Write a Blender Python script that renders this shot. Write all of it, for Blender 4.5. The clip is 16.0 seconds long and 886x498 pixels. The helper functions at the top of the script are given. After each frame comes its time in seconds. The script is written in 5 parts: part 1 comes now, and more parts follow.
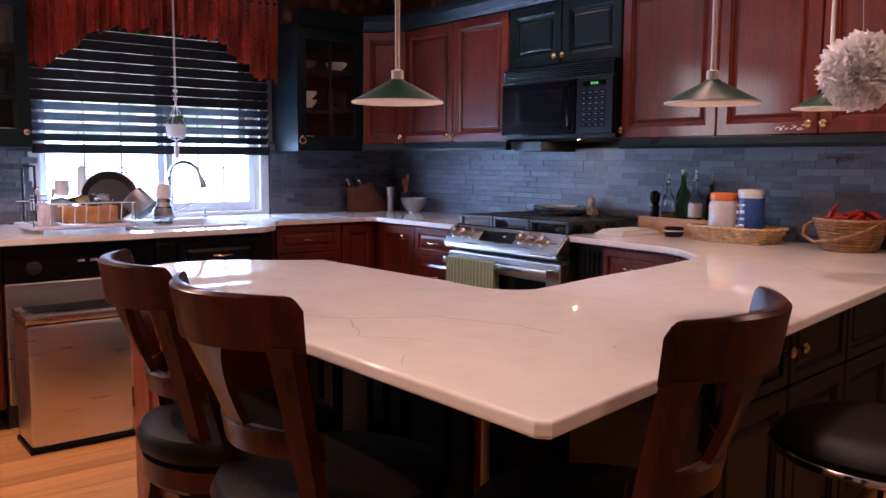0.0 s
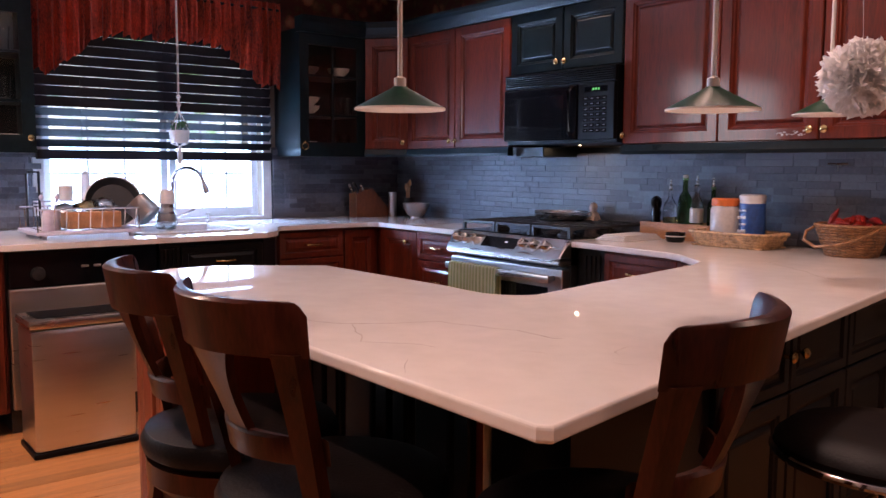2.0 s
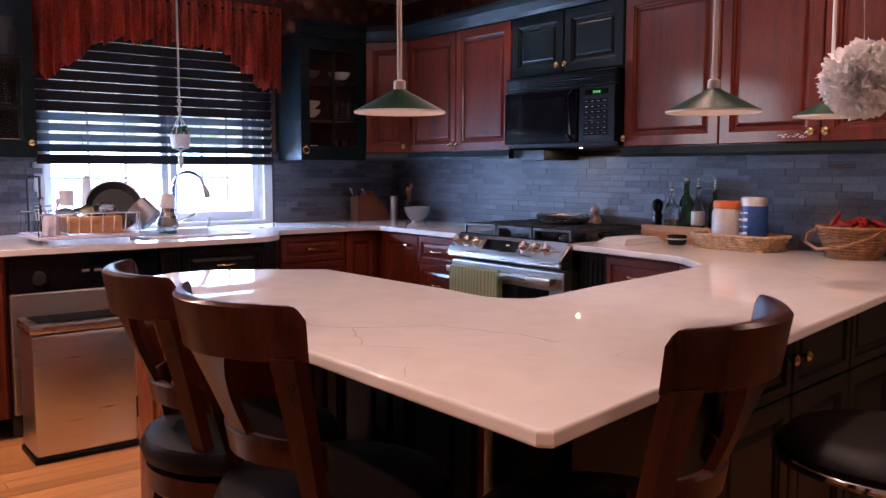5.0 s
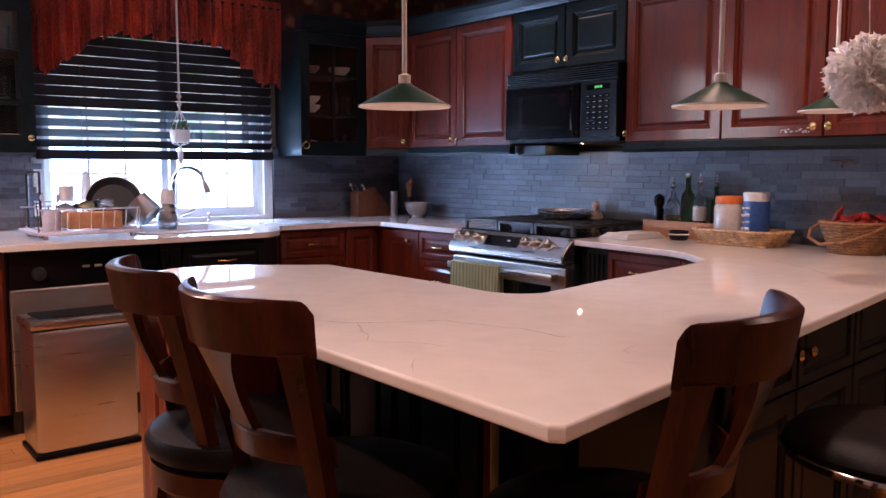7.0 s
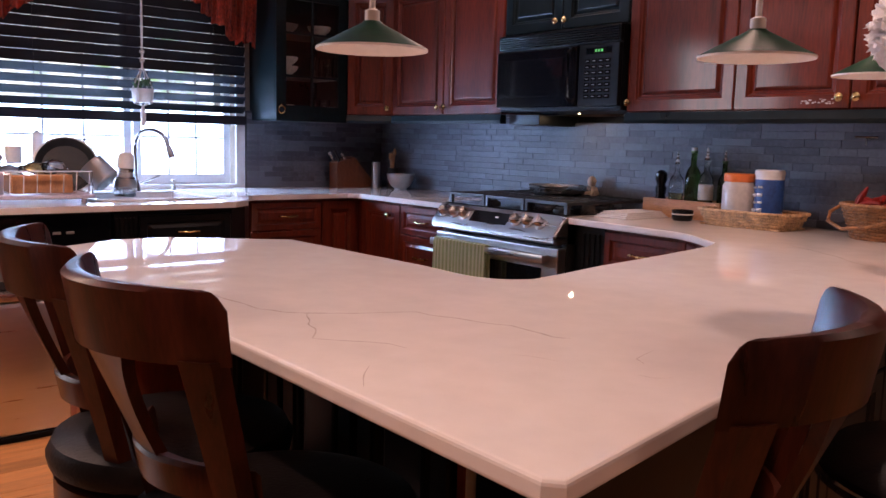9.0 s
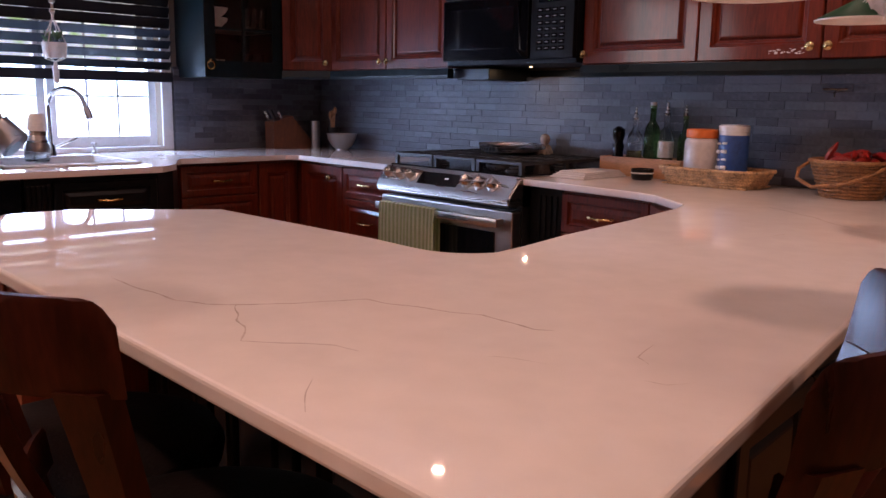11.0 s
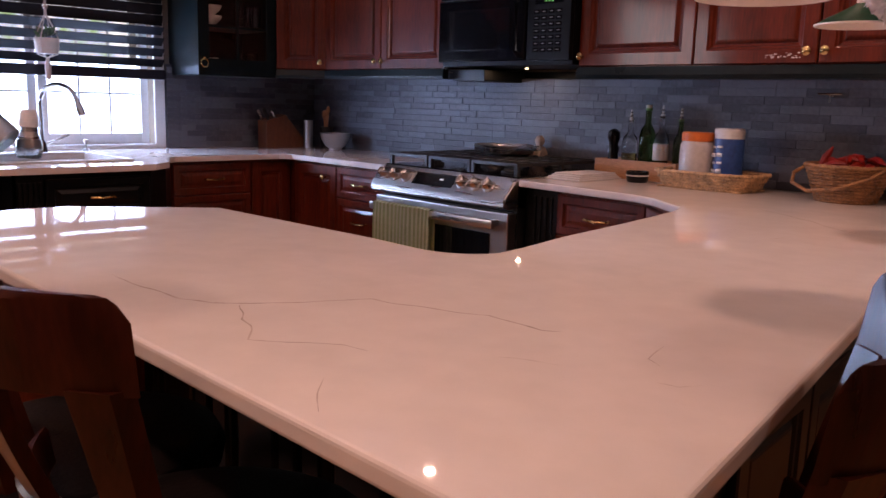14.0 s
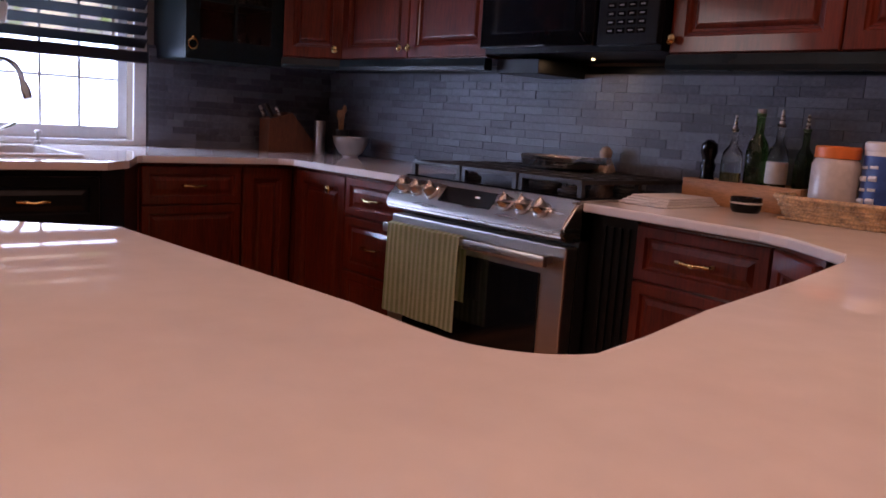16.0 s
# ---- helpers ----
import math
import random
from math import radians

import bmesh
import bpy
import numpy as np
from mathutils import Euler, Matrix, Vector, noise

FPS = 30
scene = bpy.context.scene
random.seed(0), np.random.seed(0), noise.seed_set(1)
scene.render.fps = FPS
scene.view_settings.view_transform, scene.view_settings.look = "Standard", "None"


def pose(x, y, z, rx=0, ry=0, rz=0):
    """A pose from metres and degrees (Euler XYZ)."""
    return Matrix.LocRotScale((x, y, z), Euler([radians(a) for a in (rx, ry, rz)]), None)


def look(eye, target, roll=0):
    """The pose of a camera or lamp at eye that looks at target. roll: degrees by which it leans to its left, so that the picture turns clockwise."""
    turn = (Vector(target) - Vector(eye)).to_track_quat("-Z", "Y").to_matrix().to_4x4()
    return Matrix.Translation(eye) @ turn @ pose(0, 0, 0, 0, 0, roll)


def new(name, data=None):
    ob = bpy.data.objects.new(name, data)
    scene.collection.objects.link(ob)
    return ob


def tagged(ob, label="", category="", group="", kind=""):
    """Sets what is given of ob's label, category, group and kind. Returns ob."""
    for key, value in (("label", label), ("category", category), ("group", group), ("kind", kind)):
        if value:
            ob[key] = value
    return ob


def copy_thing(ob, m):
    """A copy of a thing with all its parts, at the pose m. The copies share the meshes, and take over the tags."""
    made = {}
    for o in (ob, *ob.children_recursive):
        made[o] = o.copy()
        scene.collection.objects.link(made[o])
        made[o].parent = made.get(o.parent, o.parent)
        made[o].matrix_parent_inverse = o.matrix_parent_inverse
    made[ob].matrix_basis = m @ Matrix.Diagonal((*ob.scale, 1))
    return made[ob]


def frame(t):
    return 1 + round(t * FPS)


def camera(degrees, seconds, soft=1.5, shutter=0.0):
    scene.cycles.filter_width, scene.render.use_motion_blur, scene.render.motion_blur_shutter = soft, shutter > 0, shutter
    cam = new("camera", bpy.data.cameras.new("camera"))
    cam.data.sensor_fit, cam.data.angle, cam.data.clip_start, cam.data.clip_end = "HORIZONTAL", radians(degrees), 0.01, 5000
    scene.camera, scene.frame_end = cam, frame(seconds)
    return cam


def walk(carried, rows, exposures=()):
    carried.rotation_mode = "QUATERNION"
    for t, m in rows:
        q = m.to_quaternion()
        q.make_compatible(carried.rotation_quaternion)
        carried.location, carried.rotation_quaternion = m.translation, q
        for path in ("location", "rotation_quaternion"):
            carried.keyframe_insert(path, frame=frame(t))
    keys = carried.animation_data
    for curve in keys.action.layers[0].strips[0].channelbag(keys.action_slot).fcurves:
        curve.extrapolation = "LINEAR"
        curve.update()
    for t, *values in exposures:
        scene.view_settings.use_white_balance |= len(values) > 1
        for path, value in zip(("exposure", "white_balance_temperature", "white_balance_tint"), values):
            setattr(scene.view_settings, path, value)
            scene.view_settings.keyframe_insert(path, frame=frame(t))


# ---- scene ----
cam = camera(56.25, 16.0, soft=1.5, shutter=0.3)
PATH = [
    (0, (4.9023, -3.6532, 1.2226), (3.1908, -2.2901, 0.9915), 0.30),
    (0.5, (4.9025, -3.6547, 1.2242), (3.1851, -2.2990, 0.9934), 0.36),
    (1, (4.9055, -3.6560, 1.2239), (3.1873, -2.3012, 0.9943), 0.41),
    (1.5, (4.9085, -3.6593, 1.2241), (3.1920, -2.3026, 0.9934), 0.48),
    (2, (4.9116, -3.6610, 1.2264), (3.1956, -2.3015, 1.0079), 0.27),
    (2.5, (4.9132, -3.6596, 1.2275), (3.1980, -2.2976, 1.0178), 0.51),
    (3, (4.9107, -3.6562, 1.2283), (3.1955, -2.2935, 1.0239), 0.28),
    (3.5, (4.9098, -3.6543, 1.2278), (3.1946, -2.2912, 1.0264), 0.07),
    (4, (4.9094, -3.6528, 1.2266), (3.1925, -2.2922, 1.0223), 0.00),
    (6.5, (4.9053, -3.6589, 1.2236), (3.1832, -2.3064, 1.0096), 0.22),
    (7, (4.8908, -3.6628, 1.2217), (3.1757, -2.3024, 1.0021), 0.07),
    (7.5, (4.8611, -3.6698, 1.2146), (3.1845, -2.2639, 0.9858), -0.65),
    (8, (4.8102, -3.6417, 1.2015), (3.1564, -2.2120, 0.9550), -0.12),
    (8.5, (4.7133, -3.5242, 1.1976), (3.0383, -2.1256, 0.9185), 1.09),
    (9, (4.6393, -3.4203, 1.1879), (2.9491, -2.0409, 0.9046), 1.44),
    (9.5, (4.5691, -3.3518, 1.1743), (2.8880, -1.9764, 0.8255), 1.73),
    (10, (4.4888, -3.3073, 1.1783), (2.8309, -1.9151, 0.7861), 0.02),
    (10.2, (4.4732, -3.2968, 1.1806), (2.8498, -1.8673, 0.7787), 0.08),
    (12.5, (4.4003, -3.2735, 1.1820), (2.8433, -1.7659, 0.8043), 1.33),
    (13, (4.3864, -3.2794, 1.1829), (2.8419, -1.7599, 0.8013), 1.08),
    (13.5, (4.3835, -3.2754, 1.1786), (2.8739, -1.7202, 0.8011), 0.55),
    (14, (4.4135, -3.2960, 1.1777), (2.8581, -1.7886, 0.7928), 1.59),
    (14.5, (4.4722, -3.3359, 1.1724), (2.8921, -1.8483, 0.8120), 1.99),
    (15, (4.5354, -3.3590, 1.1755), (2.9166, -1.9126, 0.8189), 2.00),
    (15.3, (4.3151, -3.2377, 1.0941), (2.7065, -1.7805, 0.7347), 3.35),
    (15.5, (3.8434, -2.8058, 1.0618), (2.2634, -1.3275, 0.6641), 3.68),
    (15.7, (3.7681, -2.6813, 1.1065), (2.1629, -1.2349, 0.6926), 4.44),
    (16, (3.7585, -2.6822, 1.0891), (2.1416, -1.2294, 0.7498), 3.76),
]
walk(cam, [(t, look(e, g, r)) for t, e, g, r in PATH],
     exposures=[(0.0, 0.0, 6600, 10), (8.0, -0.02, 6600, 11), (10.0, -0.34, 7000, 15), (12.5, -0.56, 7600, 21), (15.0, -0.55, 7500, 21), (15.5, -1.05, 8000, 26), (16.0, -0.85, 8000, 25)])

# ---- world and lights ----
S = 1.1          # plan units to metres
FLOOR = 0.12     # plan height of the floor


def W(x, y, z):
    """A place of the plan in metres."""
    return Vector((x * S, y * S, (z - FLOOR) * S))


world = bpy.data.worlds.new("sky")
scene.world = world
world.use_nodes = True
wn = world.node_tree.nodes
sky = wn.new("ShaderNodeTexSky")
sky.sky_type, sky.sun_disc = "NISHITA", False
sky.sun_elevation, sky.sun_rotation = radians(48), radians(250)
wn["Background"].inputs["Strength"].default_value = 0.12
world.node_tree.links.new(sky.outputs[0], wn["Background"].inputs["Color"])

sun = new("sun", bpy.data.lights.new("sun", "SUN"))
sun.data.energy, sun.data.angle, sun.data.color = 2.5, radians(0.6), (1.0, 0.95, 0.88)
sun.matrix_world = look((0, 0, 10), (-4, 3.0, 4.2))


def area(name, place, target, size, power, color, sy=None):
    lamp = bpy.data.lights.new(name, "AREA")
    lamp.energy, lamp.color, lamp.size = power, color, size
    if sy:
        lamp.shape, lamp.size_y = "RECTANGLE", sy
    else:
        lamp.shape = "DISK"
    ob = new(name, lamp)
    ob.matrix_world = look(W(*place), W(*target))
    return ob


area("window_daylight", (-0.36, -1.66, 1.14), (3.0, -1.9, 0.6), 1.3, 125, (0.38, 0.57, 1.0), 0.5)
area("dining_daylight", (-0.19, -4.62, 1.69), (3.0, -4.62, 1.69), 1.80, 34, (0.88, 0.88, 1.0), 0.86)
WARM = (1.0, 0.65, 0.56)
# First two fit a reflection and a shadow; the rest are added fill lamps.
CANS_AND_FILLS = ((1.40, -0.51), (3.09, -1.60), (1.3, -3.3), (3.5, -3.3), (4.8, -4.4), (5.4, -2.4), (4.6, -0.9), (2.95, -0.98))
LAMP_POWER = (5.0, 7.5, 44, 12, 6, 7, 15, 9)
LAMP_SPREAD = (160, 140, 150, 110, 140, 140, 150, 150)
LAMP_SIZE = (0.05, 0.14, 0.12, 0.12, 0.12, 0.12, 0.12, 0.12)
for (lx, ly), power, wide, size in zip(CANS_AND_FILLS, LAMP_POWER, LAMP_SPREAD, LAMP_SIZE):
    area("ceiling_can_lamp", (lx, ly, 2.318), (lx, ly, 0), size, power, WARM).data.spread = radians(wide)

# ---- materials ----


def mat(name, base, rough=0.5, metal=0.0, vary=0.12, scale=6.0, fine=60.0, bump=0.05, stretch=(1, 1, 1), island=0.0,
        coat=0.0, coatr=0.12, dark=None, spec=0.5, emit=0.0):
    """A surface with large stains and fine grain at real size."""
    m = bpy.data.materials.new(name)
    m.use_nodes = True
    n, l = m.node_tree.nodes, m.node_tree.links
    p = n["Principled BSDF"]
    tc = n.new("ShaderNodeTexCoord")
    mp = n.new("ShaderNodeMapping")
    mp.inputs["Scale"].default_value = stretch
    l.new(tc.outputs["Object"], mp.inputs["Vector"])
    big, small = n.new("ShaderNodeTexNoise"), n.new("ShaderNodeTexNoise")
    big.inputs["Scale"].default_value, big.inputs["Detail"].default_value = scale, 5
    small.inputs["Scale"].default_value, small.inputs["Detail"].default_value = fine, 4
    l.new(mp.outputs[0], big.inputs["Vector"])
    l.new(mp.outputs[0], small.inputs["Vector"])
    mixn = n.new("ShaderNodeMath")
    mixn.operation = "MULTIPLY_ADD"
    mixn.inputs[1].default_value = 0.45
    l.new(small.outputs["Fac"], mixn.inputs[0])
    half = n.new("ShaderNodeMath")
    half.operation = "MULTIPLY"
    half.inputs[1].default_value = 0.55
    l.new(big.outputs["Fac"], half.inputs[0])
    l.new(half.outputs[0], mixn.inputs[2])
    fac = mixn.outputs[0]
    if island:
        oi = n.new("ShaderNodeObjectInfo")
        add = n.new("ShaderNodeMath")
        add.operation = "MULTIPLY_ADD"
        add.inputs[1].default_value = island
        sub = n.new("ShaderNodeMath")
        sub.operation = "SUBTRACT"
        sub.inputs[1].default_value = island * 0.5
        l.new(oi.outputs["Random"], add.inputs[0])
        l.new(fac, add.inputs[2])
        l.new(add.outputs[0], sub.inputs[0])
        fac = sub.outputs[0]
    ramp = n.new("ShaderNodeValToRGB")
    lo = dark or tuple(c * (1 - vary * 2.2) for c in base)
    hi = tuple(min(1, c * (1 + vary)) for c in base)
    ramp.color_ramp.elements[0].position, ramp.color_ramp.elements[1].position = 0.3, 0.7
    ramp.color_ramp.elements[0].color, ramp.color_ramp.elements[1].color = (*lo, 1), (*hi, 1)
    l.new(fac, ramp.inputs["Fac"])
    l.new(ramp.outputs["Color"], p.inputs["Base Color"])
    rr = n.new("ShaderNodeMapRange")
    rr.inputs["To Min"].default_value, rr.inputs["To Max"].default_value = max(0.02, rough * 0.75), min(1, rough * 1.3)
    l.new(big.outputs["Fac"], rr.inputs["Value"])
    l.new(rr.outputs[0], p.inputs["Roughness"])
    p.inputs["Metallic"].default_value = metal
    p.inputs["Coat Weight"].default_value = coat
    p.inputs["Coat Roughness"].default_value = coatr
    p.inputs["Specular IOR Level"].default_value = spec
    if emit:
        l.new(ramp.outputs["Color"], p.inputs["Emission Color"])
        p.inputs["Emission Strength"].default_value = emit
    if bump:
        b = n.new("ShaderNodeBump")
        b.inputs["Strength"].default_value, b.inputs["Distance"].default_value = bump, 0.01
        l.new(small.outputs["Fac"], b.inputs["Height"])
        l.new(b.outputs[0], p.inputs["Normal"])
    return m


def glass(name, color, rough=0.02, ior=1.45):
    m = bpy.data.materials.new(name)
    m.use_nodes = True
    p = m.node_tree.nodes["Principled BSDF"]
    p.inputs["Base Color"].default_value = (*color, 1)
    p.inputs["Transmission Weight"].default_value = 1
    p.inputs["Roughness"].default_value = rough
    p.inputs["IOR"].default_value = ior
    return m


CHERRY = mat("cherry_wood", (0.135, 0.019, 0.007), 0.45, vary=0.28, scale=2.4, fine=20, stretch=(7, 7, 0.8), bump=0.006, coat=0.7, coatr=0.11, spec=0.18)
CHERRY_SIDE = mat("cherry_panel", (0.22, 0.046, 0.020), 0.32, vary=0.15, scale=3, fine=26, stretch=(9, 9, 0.8), bump=0.03, coat=0.3)
GREEN = mat("dark_green_paint", (0.006, 0.013, 0.015), 0.30, vary=0.25, scale=4, fine=40, bump=0.006, spec=0.20)
# Black paint; on the peninsula's doors and long side it stands for shade.
BLACKCAB = mat("black_green_paint_and_shade", (0.004, 0.005, 0.006), 0.34, vary=0.25, scale=4, fine=40, bump=0.01, spec=0.25)
QUARTZ = mat("white_quartz", (0.76, 0.70, 0.66), 0.030, vary=0.05, scale=2.2, fine=14, bump=0.0)
VEIN = mat("quartz_vein", (0.63, 0.55, 0.50), 0.06, vary=0.2, scale=9, fine=50, bump=0)
SLATE = mat("slate_tile", (0.104, 0.112, 0.136), 0.50, vary=0.3, scale=9, fine=70, bump=0.3, island=0.5, dark=(0.062, 0.066, 0.080))
GROUT = mat("slate_bed", (0.07, 0.075, 0.088), 0.9)
OAK = mat("oak_plank", (0.46, 0.20, 0.070), 0.30, vary=0.22, scale=3, fine=22, stretch=(12, 1.0, 4), island=0.35, bump=0.04, coat=0.4)
WALLP = mat("painted_wall", (0.22, 0.17, 0.13), 0.8, vary=0.08)
CEIL = mat("ceiling_paint", (0.72, 0.70, 0.68), 0.9, vary=0.05)
WHITE = mat("white_paint", (0.78, 0.78, 0.78), 0.4, vary=0.05)
STEEL = mat("brushed_steel", (0.60, 0.58, 0.56), 0.30, 1.0, vary=0.03, scale=4, fine=120, stretch=(1, 1, 20), bump=0)
STEELH = mat("brushed_steel_flat", (0.56, 0.54, 0.52), 0.27, 1.0, vary=0.10, scale=4, fine=60, stretch=(1, 1, 12), bump=0)
CHROME = mat("chrome", (0.75, 0.74, 0.73), 0.08, 1.0, vary=0.04, bump=0)
BRASS = mat("aged_brass", (0.62, 0.44, 0.20), 0.25, 1.0, vary=0.2, scale=30)
BLACK = mat("black_gloss", (0.004, 0.004, 0.005), 0.10, vary=0.2, spec=0.25)
BLACKM = mat("black_iron", (0.014, 0.013, 0.013), 0.45, vary=0.3)
RUBBER = mat("black_plastic", (0.004, 0.004, 0.005), 0.40, vary=0.2, spec=0.12)
SCREEN = mat("display_glass", (0.006, 0.007, 0.009), 0.06, vary=0.1, bump=0)
LED = mat("green_digits", (0.15, 0.75, 0.15), 0.5, emit=0.3, bump=0)
MARK = mat("grey_print", (0.16, 0.16, 0.17), 0.5, bump=0)
DARKWOOD = mat("espresso_wood", (0.046, 0.0094, 0.0044), 0.30, vary=0.35, scale=4, fine=26, stretch=(6, 6, 0.9), bump=0.01, coat=0.04, spec=0.22)
LEATHER = mat("black_leather", (0.007, 0.005, 0.005), 0.42, vary=0.3, scale=8, fine=140, bump=0.12, spec=0.16)
LAMPG = mat("green_enamel", (0.006, 0.040, 0.018), 0.36, vary=0.25, scale=9, spec=0.12)
LAMPIN = mat("white_enamel", (0.78, 0.72, 0.66), 0.45, vary=0.05)
PAPER = mat("tissue_paper", (0.95, 0.92, 0.91), 0.85, vary=0.05, bump=0.1)
CURTAIN = mat("red_curtain", (0.66, 0.075, 0.030), 0.6, vary=0.45, scale=12, fine=130, bump=0.15, stretch=(1, 1, 0.4))
SLAT = mat("black_blind_slat", (0.010, 0.012, 0.018), 0.30, vary=0.2, scale=5, spec=0.4)
CLOTH = mat("white_cloth", (0.75, 0.71, 0.69), 0.9, vary=0.1, fine=180, bump=0.3)
TOWEL = mat("green_towel", (0.44, 0.50, 0.26), 0.95, vary=0.15, scale=20, fine=220, bump=0.5)
TOWELS = mat("pale_stripe", (0.66, 0.68, 0.44), 0.95, vary=0.1, fine=220, bump=0.4)
WICKER = mat("wicker", (0.62, 0.38, 0.19), 0.6, vary=0.4, scale=30, fine=160, bump=0.3)
WICKERD = mat("brown_wicker", (0.34, 0.15, 0.055), 0.55, vary=0.4, scale=30, fine=160, bump=0.3)
PINE = mat("pine_wood", (0.52, 0.25, 0.115), 0.5, vary=0.2, scale=5, fine=40, stretch=(1, 6, 6))
BLOCKW = mat("knife_block_wood", (0.17, 0.055, 0.022), 0.45, vary=0.25, scale=5, fine=40, stretch=(6, 6, 1))
CERAMIC = mat("cream_ceramic", (0.72, 0.67, 0.60), 0.3, vary=0.08)
STATUE = mat("figurine_glaze", (0.60, 0.44, 0.35), 0.5, vary=0.3, scale=40)
RED = mat("red_pepper", (0.30, 0.016, 0.010), 0.3, vary=0.3, scale=20)
ORANGE = mat("orange_lid", (0.80, 0.20, 0.05), 0.4, vary=0.08)
BLUE = mat("blue_label", (0.03, 0.09, 0.30), 0.4, vary=0.2, scale=20)
GREENB = glass("green_bottle_glass", (0.10, 0.26, 0.06))
CLEAR = glass("clear_glass", (0.93, 0.95, 0.95))
OIL = glass("oil_glass", (0.75, 0.52, 0.16))
FROST = mat("frosted_jar", (0.62, 0.58, 0.55), 0.25, vary=0.1)
LEAF = mat("plant_leaf", (0.06, 0.14, 0.04), 0.5, vary=0.3)
CORD = mat("white_cord", (0.70, 0.64, 0.60), 0.8, vary=0.1)
PLASTIC = mat("lilac_plastic", (0.56, 0.52, 0.62), 0.35, vary=0.1)


def wallpaper():
    """Dark red border with blurred fruit and leaves."""
    m = bpy.data.materials.new("wallpaper_border")
    m.use_nodes = True
    n, l = m.node_tree.nodes, m.node_tree.links
    p = n["Principled BSDF"]
    p.inputs["Roughness"].default_value = 0.75
    tc, vo, no = n.new("ShaderNodeTexCoord"), n.new("ShaderNodeTexVoronoi"), n.new("ShaderNodeTexNoise")
    vo.inputs["Scale"].default_value, no.inputs["Scale"].default_value, no.inputs["Detail"].default_value = 9, 16, 5
    l.new(tc.outputs["Object"], no.inputs["Vector"])
    mixv = n.new("ShaderNodeMix")
    mixv.data_type = "VECTOR"
    mixv.inputs["Factor"].default_value = 0.08
    l.new(tc.outputs["Object"], mixv.inputs["A"])
    l.new(no.outputs["Color"], mixv.inputs["B"])
    l.new(mixv.outputs["Result"], vo.inputs["Vector"])
    r1, r2 = n.new("ShaderNodeValToRGB"), n.new("ShaderNodeValToRGB")
    for r, stops in ((r1, ((0.0, (0.80, 0.42, 0.24)), (0.24, (0.60, 0.20, 0.10)), (0.40, (0.14, 0.030, 0.020)), (1.0, (0.08, 0.022, 0.016)))),
                     (r2, ((0.0, (0.06, 0.014, 0.012)), (0.48, (0.13, 0.025, 0.018)), (0.58, (0.11, 0.09, 0.03)), (0.75, (0.36, 0.18, 0.09))))):
        e = r.color_ramp.elements
        while len(e) < len(stops):
            e.new(0.5)
        for s, (pos, c) in zip(e, stops):
            s.position, s.color = pos, (*c, 1)
    l.new(vo.outputs["Distance"], r1.inputs["Fac"])
    l.new(no.outputs["Fac"], r2.inputs["Fac"])
    mixc = n.new("ShaderNodeMix")
    mixc.data_type = "RGBA"
    mixc.inputs["Factor"].default_value = 0.5
    l.new(r1.outputs[0], mixc.inputs["A"])
    l.new(r2.outputs[0], mixc.inputs["B"])
    l.new(mixc.outputs["Result"], p.inputs["Base Color"])
    return m


BORDER = wallpaper()


def garden():
    """Bright overexposed garden beyond the window."""
    m = bpy.data.materials.new("bright_garden")
    m.use_nodes = True
    n, l = m.node_tree.nodes, m.node_tree.links
    n.remove(n["Principled BSDF"])
    e = n.new("ShaderNodeEmission")
    tc, no = n.new("ShaderNodeTexCoord"), n.new("ShaderNodeTexNoise")
    no.inputs["Scale"].default_value, no.inputs["Detail"].default_value = 2.6, 9
    r = n.new("ShaderNodeValToRGB")
    el = r.color_ramp.elements
    el[0].position, el[0].color = 0.32, (0.26, 0.40, 0.20, 1)
    el[1].position, el[1].color = 0.56, (0.95, 0.97, 1, 1)
    a = el.new(0.45)
    a.color = (0.50, 0.54, 0.74, 1)
    l.new(tc.outputs["Object"], no.inputs["Vector"])
    l.new(no.outputs["Fac"], r.inputs["Fac"])
    l.new(r.outputs[0], e.inputs["Color"])
    e.inputs["Strength"].default_value = 2.1
    l.new(e.outputs[0], n["Material Output"].inputs["Surface"])
    return m


GARDEN = garden()

# ---- mesh helpers (plan units) ----


def bm_new():
    return bmesh.new()


def box(bm, x0, x1, y0, y1, z0, z1, bevel=0.0, m=None):
    r = bmesh.ops.create_cube(bm, size=1)["verts"]
    for v in r:
        v.co = Vector(((x0 + x1) / 2 + v.co.x * (x1 - x0), (y0 + y1) / 2 + v.co.y * (y1 - y0), (z0 + z1) / 2 + v.co.z * (z1 - z0)))
    if bevel:
        edges = list({e for v in r for e in v.link_edges})
        r = bmesh.ops.bevel(bm, geom=edges, offset=bevel, segments=2, affect="EDGES", profile=0.6)["verts"]
    if m:
        bmesh.ops.transform(bm, matrix=m, verts=[v for v in r if v.is_valid])
    return bm


def ring(bm, pts):
    return [bm.verts.new(p) for p in pts]


def bridge(bm, a, b):
    for i in range(len(a)):
        j = (i + 1) % len(a)
        bm.faces.new((a[i], a[j], b[j], b[i]))


